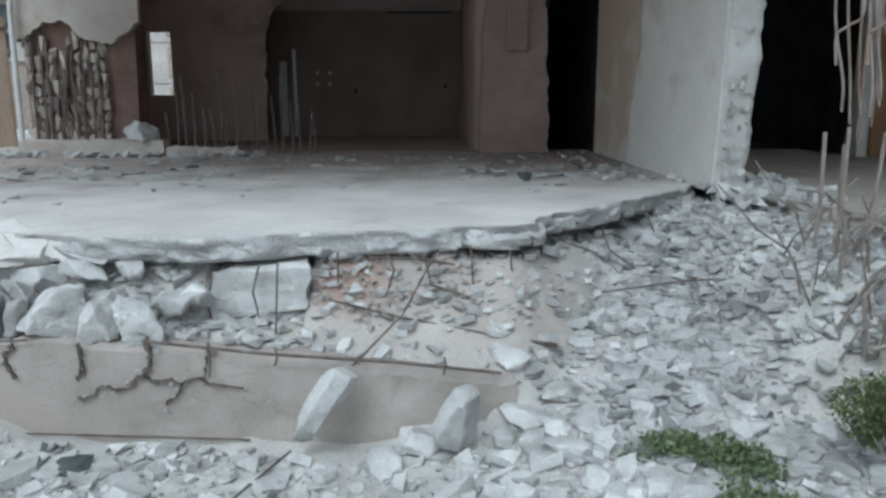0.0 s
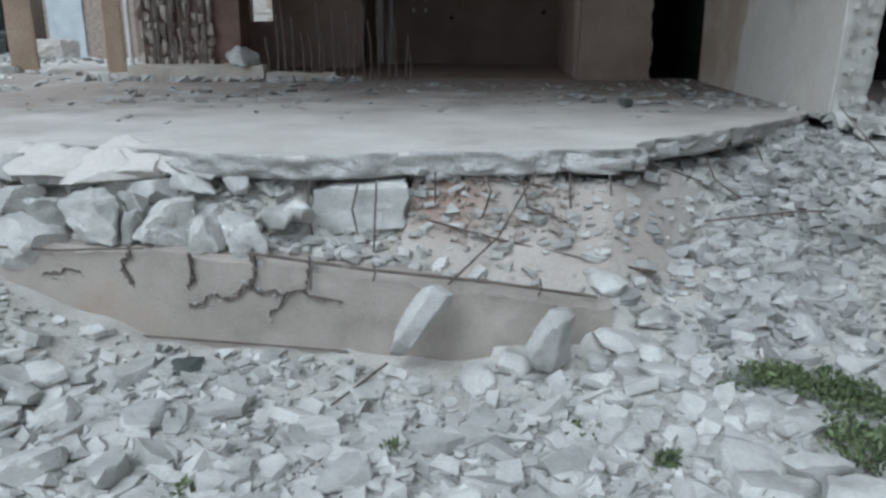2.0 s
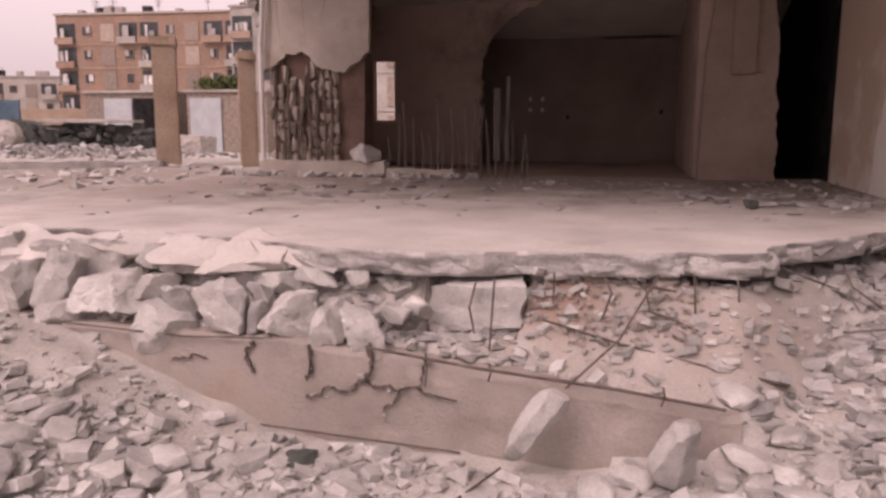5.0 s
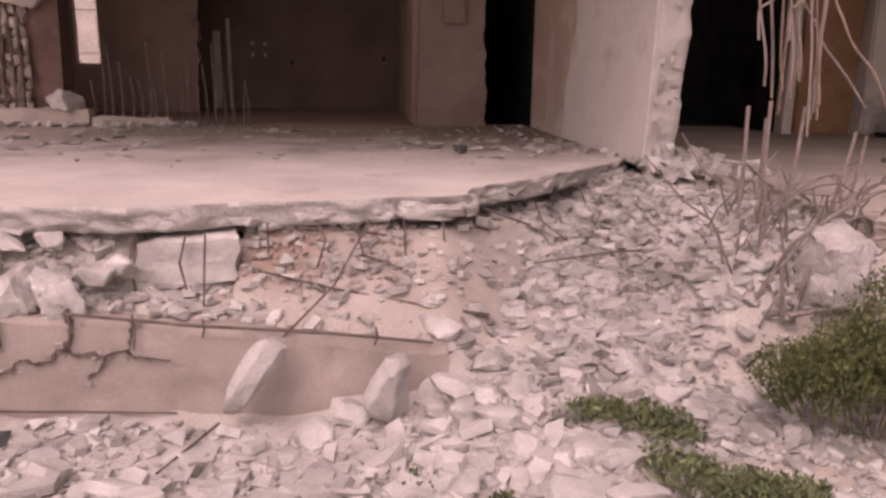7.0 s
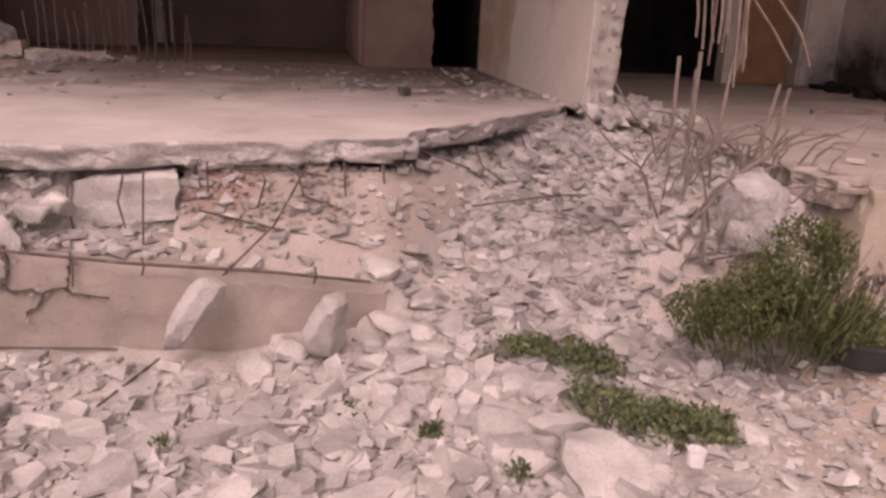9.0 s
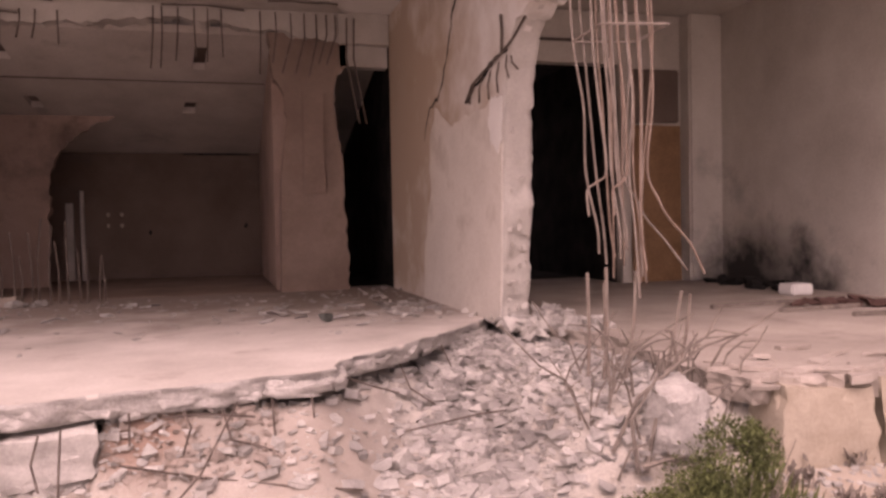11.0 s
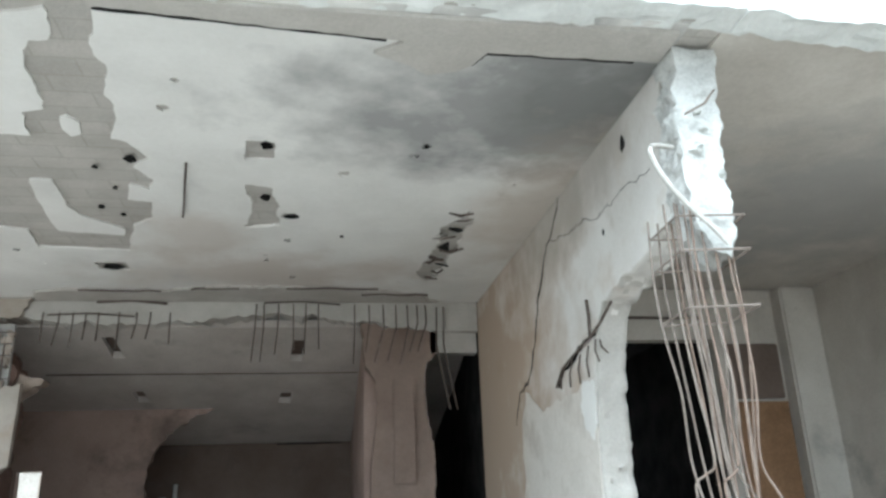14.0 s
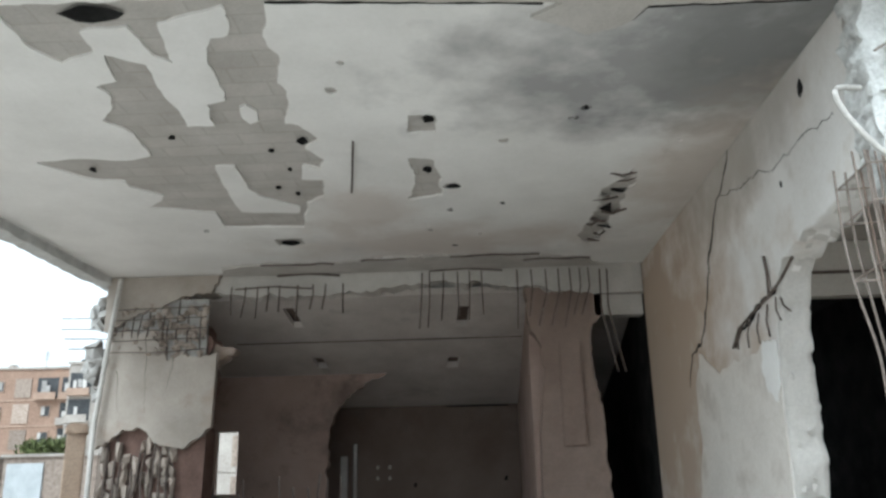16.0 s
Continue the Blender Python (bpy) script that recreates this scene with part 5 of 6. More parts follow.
for pts in HANG:
    bm = bmesh.new()
    tube(bm, pts, 0.0065, 5)
    solid("bent_rebar", bm, rust, "bent rusty bar hanging from the slab's broken edge", "rebar", "bars under the slab")
LYING = [((-0.52, 4.25, -0.36), (-0.1, 4.25, -0.47), (0.35, 4.2, -0.55), (0.78, 4.22, -0.63)), ((0.05, 4.35, -0.3), (0.2, 4.4, -0.36), (0.5, 4.35, -0.48)), ((1.15, 4.75, -0.46), (1.7, 4.8, -0.4), (2.4, 4.75, -0.36)), ((-0.65, 3.6, -0.96), (-0.85, 3.2, -1.0))]
for pts in LYING:
    bm = bmesh.new()
    tube(bm, pts, 0.007, 5)
    solid("fallen_rebar", bm, rust, "rusty bar lying across the rubble", "rebar", "fallen bars")

# ---- right bank: squared blocks, bush, weeds ----
for x0, x1, z0, z1, k in [(2.99, 3.61, -0.54, -0.06, 1), (3.66, 4.28, -0.54, -0.06, 2), (4.33, 5.1, -0.54, -0.05, 3)]:
    bm = bmesh.new()
    worn_block(bm, ((x0 + x1) / 2, 3.56, (z0 + z1) / 2 - 0.05), (x1 - x0, 0.34, z1 - z0 + 0.1), 60 + k)
    solid("stone_block", bm, sandstone, "large squared sandy block in the bank under the floor", "block", "bank blocks", smooth=True)


bm = bmesh.new()
rock_form(bm, (2.47, 3.62, -0.22), (0.36, 0.3, 0.36), 4253, Euler((0.1, 0.08, 0.25)), 9, 4)
solid("bank_boulder", bm, edge_concrete, "pale boulder in the bank behind the bush", "stone", smooth=True)


def stone(x, y, w, h, k, material=rock, name="rubble_stone", label="angular pale limestone fragment on the rubble", group="loose rubble stones", lift=0.3, z=None):
    bm = bmesh.new()
    base = ground_height(x, y) if z is None else z
    if name == "boulder":
        rock_form(bm, (x, y, z), (w * 1.06, max(w, h) * 1.0, h * 1.08), 1000 + k, Euler((rng.gauss(0, 0.15), rng.gauss(0, 0.15), rng.uniform(0, 6.28) if w < 1.2 * h else rng.gauss(0, 0.4))), 9, 4)
    else:
        rock_form(bm, (x, y, base + h * 0.2), (w * 1.15, w * rng.uniform(0.7, 1.0), h * 0.66), 1000 + k)
    return solid(name, bm, material, label, "stone", group, smooth=True)


ROW_FRONT = [(-3.42, 3.98, -0.41, 0.22, 0.14), (-2.73, 3.98, -0.47, 0.32, 0.22), (-2.3, 3.98, -0.31, 0.27, 0.25), (-2.11, 3.98, -0.38, 0.12, 0.16), (-1.9, 3.98, -0.34, 0.29, 0.22), (-1.7, 3.98, -0.38, 0.19, 0.2), (-1.51, 3.98, -0.4, 0.22, 0.22)]
ROW_MID = [(-3.52, 4.12, -0.22, 0.28, 0.27), (-3.14, 4.1, -0.32, 0.48, 0.25), (-2.82, 4.12, -0.25, 0.24, 0.14), (-2.62, 4.1, -0.36, 0.24, 0.22), (-2.16, 4.12, -0.26, 0.15, 0.08), (-1.35, 4.12, -0.33, 0.2, 0.1), (-1.22, 4.14, -0.3, 0.16, 0.1), (-3.85, 4.12, -0.25, 0.34, 0.24)]
ROW_BACK = [(-3.4, 4.38, -0.16, 0.36, 0.2), (-2.42, 4.36, -0.24, 0.18, 0.1), (-1.88, 4.28, -0.18, 0.22, 0.09), (-1.61, 4.25, -0.18, 0.1, 0.08), (-2.12, 4.32, -0.23, 0.25, 0.11), (-2.61, 4.36, -0.23, 0.22, 0.12), (-3.01, 4.38, -0.11, 0.25, 0.14), (-3.7, 4.4, -0.12, 0.36, 0.12), (-4.15, 4.35, -0.16, 0.4, 0.22), (-2.85, 4.36, -0.16, 0.26, 0.12)]
for k, (x, y, z, w, h) in enumerate(ROW_FRONT + ROW_MID + ROW_BACK):
    stone(x, y, w, h, k, rock, "boulder", "rough boulder lying along the footing beam", "boulders on the footing", 0.35, z)
FORE_LEFT = [(-2.24, 3.19, 0.23, 0.17), (-2.01, 2.9, 0.2, 0.16), (-2.23, 3.01, 0.18, 0.12), (-2.29, 2.58, 0.22, 0.16), (-2.51, 2.43, 0.22, 0.17), (-1.93, 2.57, 0.24, 0.18), (-1.59, 2.53, 0.2, 0.2), (-1.64, 2.95, 0.22, 0.14), (-1.87, 3.01, 0.17, 0.11), (-2.79, 2.67, 0.36, 0.22), (-2.83, 3.12, 0.22, 0.11), (-2.85, 2.92, 0.25, 0.12), (-2.19, 2.68, 0.11, 0.12), (-2.21, 2.85, 0.17, 0.09), (-2.1, 2.32, 0.18, 0.15), (-1.1, 2.61, 0.17, 0.12), (-0.68, 2.69, 0.19, 0.12), (-2.72, 2.48, 0.17, 0.12)]
FORE_RIGHT = [(0.72, 3.42, 0.23, 0.14), (0.81, 3.21, 0.15, 0.14), (0.97, 3.19, 0.14, 0.07), (1.07, 3.15, 0.14, 0.14), (1.25, 3.15, 0.25, 0.14), (0.93, 2.78, 0.25, 0.2), (1.17, 2.76, 0.23, 0.19), (0.92, 2.59, 0.29, 0.17), (1.26, 2.45, 0.4, 0.15), (0.68, 2.44, 0.23, 0.2), (0.44, 3.15, 0.16, 0.19), (0.34, 3.25, 0.14, 0.16), (0.47, 2.96, 0.15, 0.13), (0.7, 2.91, 0.13, 0.13), (-0.14, 3.15, 0.16, 0.13), (0.2, 2.78, 0.22, 0.12)]
FORE_MID = [(-0.19, 2.51, 0.25, 0.14), (-0.66, 2.59, 0.22, 0.17), (-0.52, 3.05, 0.16, 0.11), (1.95, 2.54, 0.18, 0.16), (1.92, 3.27, 0.18, 0.12), (2.07, 3.16, 0.12, 0.12), (0.03, 3.75, 0.22, 0.19), (-0.18, 3.61, 0.27, 0.12), (0.85, 3.69, 0.18, 0.12), (0.57, 3.62, 0.15, 0.12), (1.71, 3.76, 0.19, 0.1), (1.7, 3.4, 0.15, 0.12), (1.72, 4.2, 0.17, 0.1), (1.52, 4.5, 0.32, 0.07), (2.01, 3.56, 0.16, 0.13), (1.1, 4.6, 0.14, 0.16), (1.25, 4.9, 0.2, 0.14), (0.56, 3.82, 0.27, 0.13), (0.74, 3.98, 0.22, 0.1), (0.42, 3.72, 0.19, 0.11), (0.69, 3.7, 0.16, 0.09), (0.5, 4.05, 0.2, 0.12)]
for k, (x, y, w, h) in enumerate(FORE_LEFT + FORE_RIGHT + FORE_MID):
    stone(x, y, w, h, 60 + k)
for k, (x, y, w, h) in enumerate([(-1.66, 3.44, 0.16, 0.12), (-2.46, 2.18, 0.17, 0.1)]):
    stone(x, y, w, h, 150 + k, dark_rock, "dark_stone", "dark greenish-black stone among the pale rubble", "dark stones")
for k in range(13):
    bm = bmesh.new()
    x = -4.5 + 0.2 * k + rng.uniform(-0.06, 0.06)
    y = 4.42 + rng.uniform(-0.06, 0.06)
    rock_form(bm, (x, y, -0.085 + 0.35 * (y - 4.42)), (rng.uniform(0.4, 0.62), rng.uniform(0.32, 0.42), rng.uniform(0.09, 0.13)), 7100 + k, Euler((rng.gauss(0.28, 0.06), rng.gauss(0.04, 0.05), rng.gauss(0, 0.3))), 9, 4)
    solid("slab_fragment", bm, slab_mat, "flat piece broken off the terrace slab's edge", "slab fragment", "slab fragments", smooth=True)
bm = bmesh.new()
rock_form(bm, (-0.5, 3.7, -0.76), (0.15, 0.13, 0.25), 1226, Euler((0.15, 0.68, 0.2)), 9, 4, (0.88, 1.0))
solid("leaning_stone", bm, rock, "tall pale stone leaning against the footing beam", "stone", smooth=True)
bm = bmesh.new()
rock_form(bm, (0.19, 3.66, -0.82), (0.19, 0.14, 0.2), 1231, Euler((0.1, 0.12, 0.15)), 8, 4, (0.85, 0.98))
solid("upright_stone", bm, rock, "pale pointed slab fragment standing in the rubble", "stone", smooth=True)
bm = bmesh.new()
worn_chunk(bm, (0.96, 7.1, 0.035), (0.13, 0.11, 0.09), 1220)
solid("dark_lump", bm, dark_rock, "small black lump on the dusty terrace", "stone", smooth=True)
bm = bmesh.new()
bmesh.ops.create_cone(bm, segments=20, radius1=0.034, radius2=0.038, depth=0.07, cap_ends=False, matrix=Matrix.Translation((1.64, 2.43, ground_height(1.64, 2.43) + 0.045)))
bmesh.ops.solidify(bm, geom=bm.faces[:], thickness=0.006)
solid("white_cup", bm, white_mat, "small white open cup standing among the rubble", "cup")
bm = bmesh.new()
bmesh.ops.create_cone(bm, segments=26, radius1=0.2, radius2=0.2, depth=0.12, cap_ends=False, matrix=Matrix.Translation((2.72, 2.95, ground_height(2.72, 2.95) + 0.06)))
bmesh.ops.solidify(bm, geom=bm.faces[:], thickness=0.05)
bmesh.ops.bevel(bm, geom=bm.edges[:], offset=0.012, segments=1, affect="EDGES")
solid("old_tyre", bm, black_mat, "half-buried black rubber ring beside the bush", "tyre")


# bush, weeds and twigs
def leaves(bm, centre, n, spread, size, seed, up=0.5):
    rnd = random.Random(seed)
    c = Vector(centre)
    for _ in range(n):
        d = Vector([rnd.gauss(0, 1) for _ in range(3)]).normalized() * rnd.random() ** 0.45
        p = c + Vector((d.x * spread[0], d.y * spread[1], d.z * spread[2]))
        lump = noise.noise(p * 5 + Vector((seed, 0, 0)))
        if lump < -0.04 and rnd.random() < 0.85:
            continue
        a = Vector((rnd.uniform(-1, 1), rnd.uniform(-1, 1), rnd.uniform(-0.3, 1) + up)).normalized()
        b = a.cross(Vector((rnd.uniform(-1, 1), rnd.uniform(-1, 1), rnd.uniform(-1, 1)))).normalized()
        s = size * rnd.uniform(0.5, 1.4)
        q = [bm.verts.new(p + v) for v in (b * s * 0.16, a * s * 0.55 + b * s * 0.2, a * s, a * s * 0.5 - b * s * 0.2)]
        bm.faces.new(q)


bush = thing("bush", "low dense green bush growing on the rubble bank", "bush", at=(2.35, 3.2, -0.85))
bm = bmesh.new()
for k, (dx, dy, dz, sx, sz) in enumerate([(-0.3, 0.0, 0.14, 0.24, 0.15), (0.18, -0.05, 0.12, 0.3, 0.15), (-0.04, 0.02, 0.33, 0.22, 0.2), (-0.14, -0.1, 0.24, 0.24, 0.16), (0.1, 0.02, 0.48, 0.13, 0.13), (0.4, -0.05, 0.06, 0.16, 0.1)]):
    leaves(bm, (2.39 + dx * 1.08, 3.1 + dy, -0.74 + dz * 1.05), 5600, (sx * 1.15, 0.28, sz * 1.05), 0.023, 300 + k)
rnd_ = random.Random(12)
for k in range(900):
    a = rnd_.uniform(0, 6.28)
    q = rnd_.random() ** 0.5
    base = Vector((2.42 + 0.48 * q * math.cos(a), 3.08 + 0.26 * q * math.sin(a), -0.74 + 0.4 * (1 - q * q) * (0.6 + 0.8 * noise.noise(Vector((a, q * 3, 0)))) + rnd_.uniform(-0.1, 0.08)))
    up_ = Vector((0.5 * math.cos(a) * q + rnd_.uniform(-.3, .3), 0.4 * math.sin(a) * q + rnd_.uniform(-.3, .3), 1)).normalized() * rnd_.uniform(0.08, 0.2)
    wide = up_.cross(Vector((rnd_.uniform(-1, 1), rnd_.uniform(-1, 1), 0.2))).normalized() * 0.005
    bm.faces.new([bm.verts.new(base + v) for v in (-wide, wide, up_ * 0.6 + wide, up_, up_ * 0.6 - wide)])
part("foliage", bm, leaf_mat, bush)
for k in range(16):
    a = rng.uniform(0, 6.28)
    bm = bmesh.new()
    tube(bm, [(2.42, 3.1, -0.95), (2.42 + 0.15 * math.cos(a), 3.1 + 0.12 * math.sin(a), -0.65), (2.42 + 0.34 * math.cos(a), 3.1 + 0.24 * math.sin(a), -0.4 + rng.uniform(0, 0.2))], 0.006, 4, 0.002)
    part("stem", bm, twig_mat, bush)
bm = bmesh.new()
for k, (x, y, r) in enumerate([(1.24, 3.44, 0.1), (1.38, 3.36, 0.12), (1.5, 3.26, 0.15), (1.46, 3.08, 0.16), (1.42, 2.95, 0.15), (1.55, 2.85, 0.17), (1.68, 2.75, 0.16), (1.8, 2.64, 0.13), (1.6, 2.68, 0.13), (1.1, 3.45, 0.07)]):
    leaves(bm, (x, y, ground_height(x, y) + 0.05), 900, (r * 1.15, r * 1.15, 0.07), 0.034, 340 + k, 0.3)
solid("weed_patch", bm, grass_mat, "patch of low green weeds between the stones", "weeds", kind="stuff")
bm = bmesh.new()
for k, (x, y, r) in enumerate([(0.3, 3.06, 0.1), (0.6, 2.79, 0.07), (0.88, 2.46, 0.08), (-0.5, 2.8, 0.05), (1.0, 3.4, 0.06), (-1.2, 2.4, 0.05)]):
    leaves(bm, (x, y, ground_height(x, y) + 0.02), 160, (r, r, 0.05), 0.035, 380 + k, 0.5)
solid("grass_tufts", bm, grass_mat, "thin grass tufts between the stones", "grass", kind="stuff")
for k in range(44):
    x, y = rng.uniform(1.95, 3.0), rng.uniform(3.6, 4.4)
    z = max(ground_height(x, y), -0.5)
    a, l = rng.uniform(-0.9, 1.0), rng.uniform(0.3, 0.75)
    bm = bmesh.new()
    tube(bm, [(x, y, z - 0.04), (x + a * l * 0.3, y - 0.05, z + l * 0.4), (x + a * l * 0.6 + rng.uniform(-0.05, 0.05), y - 0.1, z + l * 0.55), (x + a * l, y - 0.12, z + l * rng.uniform(0.45, 0.95))], 0.009, 4, 0.004)
    solid("dry_twig", bm, twig_mat, "dry grey twig among the column's bars", "twig", "dry twigs")
for pts in [((2.25, 3.6, -0.5), (2.3, 3.58, -0.2), (2.45, 3.56, -0.08), (2.75, 3.55, -0.04), (2.95, 3.55, -0.08)), ((2.2, 3.55, -0.45), (2.5, 3.5, -0.38), (2.9, 3.45, -0.4)), ((2.3, 3.75, -0.3), (2.45, 3.72, 0.02), (2.7, 3.7, 0.16), (2.95, 3.7, 0.22)), ((2.1, 3.7, -0.4), (2.25, 3.68, -0.1), (2.5, 3.66, 0.08), (2.62, 3.66, 0.24)), ((2.2, 3.6, -0.5), (2.16, 3.6, -0.2), (2.32, 3.62, 0.0), (2.36, 3.64, 0.15))]:
    bm = bmesh.new()
    tube(bm, pts, 0.014, 5, 0.006)
    solid("bent_branch", bm, twig_mat, "bent dry branch over the bank", "branch", "bent branches")

# ---- scattered flakes on the terrace ----
bm = bmesh.new()
for k in range(420):
    x, y = rng.uniform(-5.2, 2.3), 10.3 - abs(rng.gauss(0, 1.9))
    if y < 5 + max(0, x) * 0.85:
        continue
    s = rng.uniform(0.02, 0.07) * (2 if rng.random() < 0.08 else 1)
    chunk(bm, (x, y, s * 0.12), (s * 1.5, s, s * 0.35), 2000 + k, 7)
solid("floor_flakes", bm, concrete, "flakes of plaster and grit on the terrace floor", "debris", kind="stuff")
bm = bmesh.new()
for k in range(60):
    x = rng.choice((rng.uniform(-4.5, -1.5), rng.uniform(0.4, 2.2)))
    y = rng.uniform(7.2, 8.6)
    chunk(bm, (x, y, 0.012), (rng.uniform(0.12, 0.3), rng.uniform(0.08, 0.16), 0.04), 2600 + k, 9)
solid("plaster_sheets", bm, concrete, "larger broken plaster sheets on the terrace floor", "debris", kind="stuff")
bm = bmesh.new()
for k in range(26):
    chunk(bm, (rng.uniform(1.7, 2.38), rng.uniform(6.9, 10.5), 0.02), (rng.uniform(0.04, 0.12), 0.08, 0.05), 2700 + k, 8)
for k in range(130):
    chunk(bm, (rng.uniform(2.4, 3.2), rng.uniform(5.6, 6.9), rng.uniform(-0.03, 0.05)), (rng.uniform(0.06, 0.2), 0.12, 0.1), 2800 + k, 8)
for k in range(36):
    chunk(bm, (rng.uniform(2.36, 2.75), rng.uniform(5.95, 6.4), rng.uniform(-0.12, 0.03)), (rng.uniform(0.08, 0.22), rng.uniform(0.08, 0.16), rng.uniform(0.06, 0.14)), 2950 + k, 10)
solid("wall_foot_rubble", bm, rock, "small rubble heaped at the foot of the cross wall", "rubble", kind="stuff")

# ---- the distance ----
for x, y, top, w in [(-8.0, 12.4, 2.2, 0.4), (-6.55, 12.6, 1.95, 0.29)]:
    post = thing("stone_post", "tall ochre rendered post with a weathered cap outside the ruin", "post", "two posts", at=(x, y, -0.05))
    spin = Matrix.Translation((x, y, 0)) @ Matrix.Rotation(0.55, 4, "Z")
    bm = bmesh.new()
    box(bm, -w / 2, w / 2, -w / 2, w / 2, -0.3, top - 0.16, 0.02)
    bmesh.ops.subdivide_edges(bm, edges=[e for e in bm.edges if e.calc_length() > 0.1], cuts=6, use_grid_fill=True)
    for v in bm.verts:
        v.co += Vector(noise.noise_vector(v.co * 5)) * 0.022
    bmesh.ops.transform(bm, matrix=spin, verts=bm.verts[:])
    part("shaft", bm, ochre, post)
    bm = bmesh.new()
    box(bm, -w * 0.58, w * 0.58, -w * 0.58, w * 0.58, top - 0.18, top, 0.03)
    bmesh.ops.subdivide_edges(bm, edges=bm.edges[:], cuts=3, use_grid_fill=True)
    for v in bm.verts:
        v.co += Vector(noise.noise_vector(v.co * 6)) * 0.03
    bmesh.ops.transform(bm, matrix=spin, verts=bm.verts[:])
    part("cap", bm, ochre, post)
bm = bmesh.new()
for k in range(900):
    x, y = rng.gauss(-13.6, 2.3), rng.gauss(16.6, 1.3)
    s = rng.uniform(0.06, 0.2)
    z = ground_height(x, y) + 0.32 * math.exp(-((x + 14) / 3.6) ** 2 - ((y - 16.8) / 1.6) ** 2) * rng.uniform(0.1, 0.8)
    chunk(bm, (x, y, z), (s * 1.3, s, s * 0.7), 3000 + k, 7)
solid("rubble_heap", bm, grey_rubble, "broad heap of grey rubble beyond the terrace", "rubble", kind="stuff")
bm = bmesh.new()
box(bm, -13.0, -7.95, -0.1, 0.1, -0.3, 0.08, 0.03)
bmesh.ops.subdivide_edges(bm, edges=[e for e in bm.edges if e.calc_length() > 1], cuts=24)
for v in bm.verts:
    v.co += Vector(noise.noise_vector(v.co * 3)) * 0.035 + Vector((0, 12.2 + (v.co.x + 7.95) * 0.66, 0))
solid("kerb_beam", bm, concrete, "low pale concrete kerb beside the terrace", "kerb")
bm = bmesh.new()
for k in range(140):
    x, y = rng.uniform(-9.5, -5.4), rng.uniform(7.5, 12.2)
    s = rng.uniform(0.05, 0.22)
    chunk(bm, (x, y, ground_height(x, y) + s * 0.1), (s * 1.4, s, s * 0.5), 3400 + k, 8)
solid("side_rubble", bm, rock, "stones scattered on the ground beside the terrace", "rubble", kind="stuff")


def shed(x0, x1, y, h, leaf, label):
    base = ground_height((x0 + x1) / 2, y) - 0.1
    ob = thing("shed", label, "shed", "row of sheds", at=(x0, y, base))
    bm = bmesh.new()
    box(bm, x0, x1, y, y + 4, base, base + h)
    part("wall", bm, pier_fill, ob)
    bm = bmesh.new()
    box(bm, x0 - 0.1, x1 + 0.1, y - 0.15, y + 4.1, base + h, base + h + 0.12)
    part("roof", bm, facade_grey, ob)
    for a, b in leaf:
        bm = bmesh.new()
        box(bm, a, b, y - 0.1, y - 0.02, base + 0.1, base + h - 0.3, 0.02)
        bmesh.ops.subdivide_edges(bm, edges=[e for e in bm.edges if e.calc_length() > 0.5], cuts=6, use_grid_fill=True)
        for v in bm.verts:
            v.co.y += 0.03 * noise.noise(v.co * 1.5)
        part("shutter", bm, shed_metal, ob, "pale metal shutter")
    return ob, base


s1, b1 = shed(-28.6, -24.0, 37, 3.2, [(-27.4, -25.7)], "low shed with a pale shutter and a black panel for the shaded open bay")
# Flat black panel stands for the shade inside the shed's open bay.
bm = bmesh.new()
box(bm, -25.6, -24.2, 36.9, 36.98, b1 + 0.1, b1 + 2.9)
part("open_bay", bm, soot_and_shade, s1, "black panel for the shaded open bay")
shed(-22.5, -18.0, 37, 3.2, [(-22.3, -20.5)], "low shed with a grey metal door")
bm = bmesh.new()
for k in range(6):
    leaves(bm, (-22.2 + k * 0.4, 38.6, b1 + 3.5), 260, (0.7, 0.6, 0.45), 0.35, 420 + k)
solid("shrub", bm, leaf_mat, "green shrub showing over the shed roof", "shrub")
bm = bmesh.new()
outline = ragged_outline([(-24.0, -0.6), (-15.0, -0.6), (-15.0, 0.5), (-16.2, 0.72), (-18.0, 0.66), (-20.0, 0.8), (-24.0, 0.75)], [2, 3, 4, 5], 0.25, 0.07, 71)
plate(bm, outline, lambda u, v, w: (u, w, v), 22.0, 22.5, 2, 0.06, lambda p: p.y < 0, 14)
for k in range(160):
    x = rng.uniform(-23, -14.6)
    chunk(bm, (x, 21.8 + rng.uniform(-0.4, 0.4), rng.uniform(-0.2, 0.6)), (rng.uniform(0.2, 0.6), 0.3, rng.uniform(0.12, 0.35)), 3600 + k, 8)
solid("yard_wall", bm, dark_rock, "low dark crumbling yard wall heaped with scrap", "wall")
bm = bmesh.new()
worn_chunk(bm, (-18.9, 20.6, 0.2), (1.1, 0.9, 1.1), 3990, None, 26, 0.2)
solid("yard_boulder", bm, facade_grey, "large rounded pale lump beside the dark yard wall", "stone")
bm = bmesh.new()
box(bm, -18.5, -15.0, 21.5, 22.1, 0.74, 0.84, 0.02)
bmesh.ops.subdivide_edges(bm, edges=[e for e in bm.edges if e.calc_length() > 1], cuts=12)
for v in bm.verts:
    v.co += Vector(noise.noise_vector(v.co * 2)) * 0.05
solid("roof_sheet", bm, facade_grey, "pale warped sheet lying on the dark yard wall", "sheet")
bm = bmesh.new()
box(bm, -29, -23.0, 26, 26.1, -0.3, 1.6)
bmesh.ops.subdivide_edges(bm, edges=[e for e in bm.edges if e.calc_length() > 1], cuts=14, use_grid_fill=True)
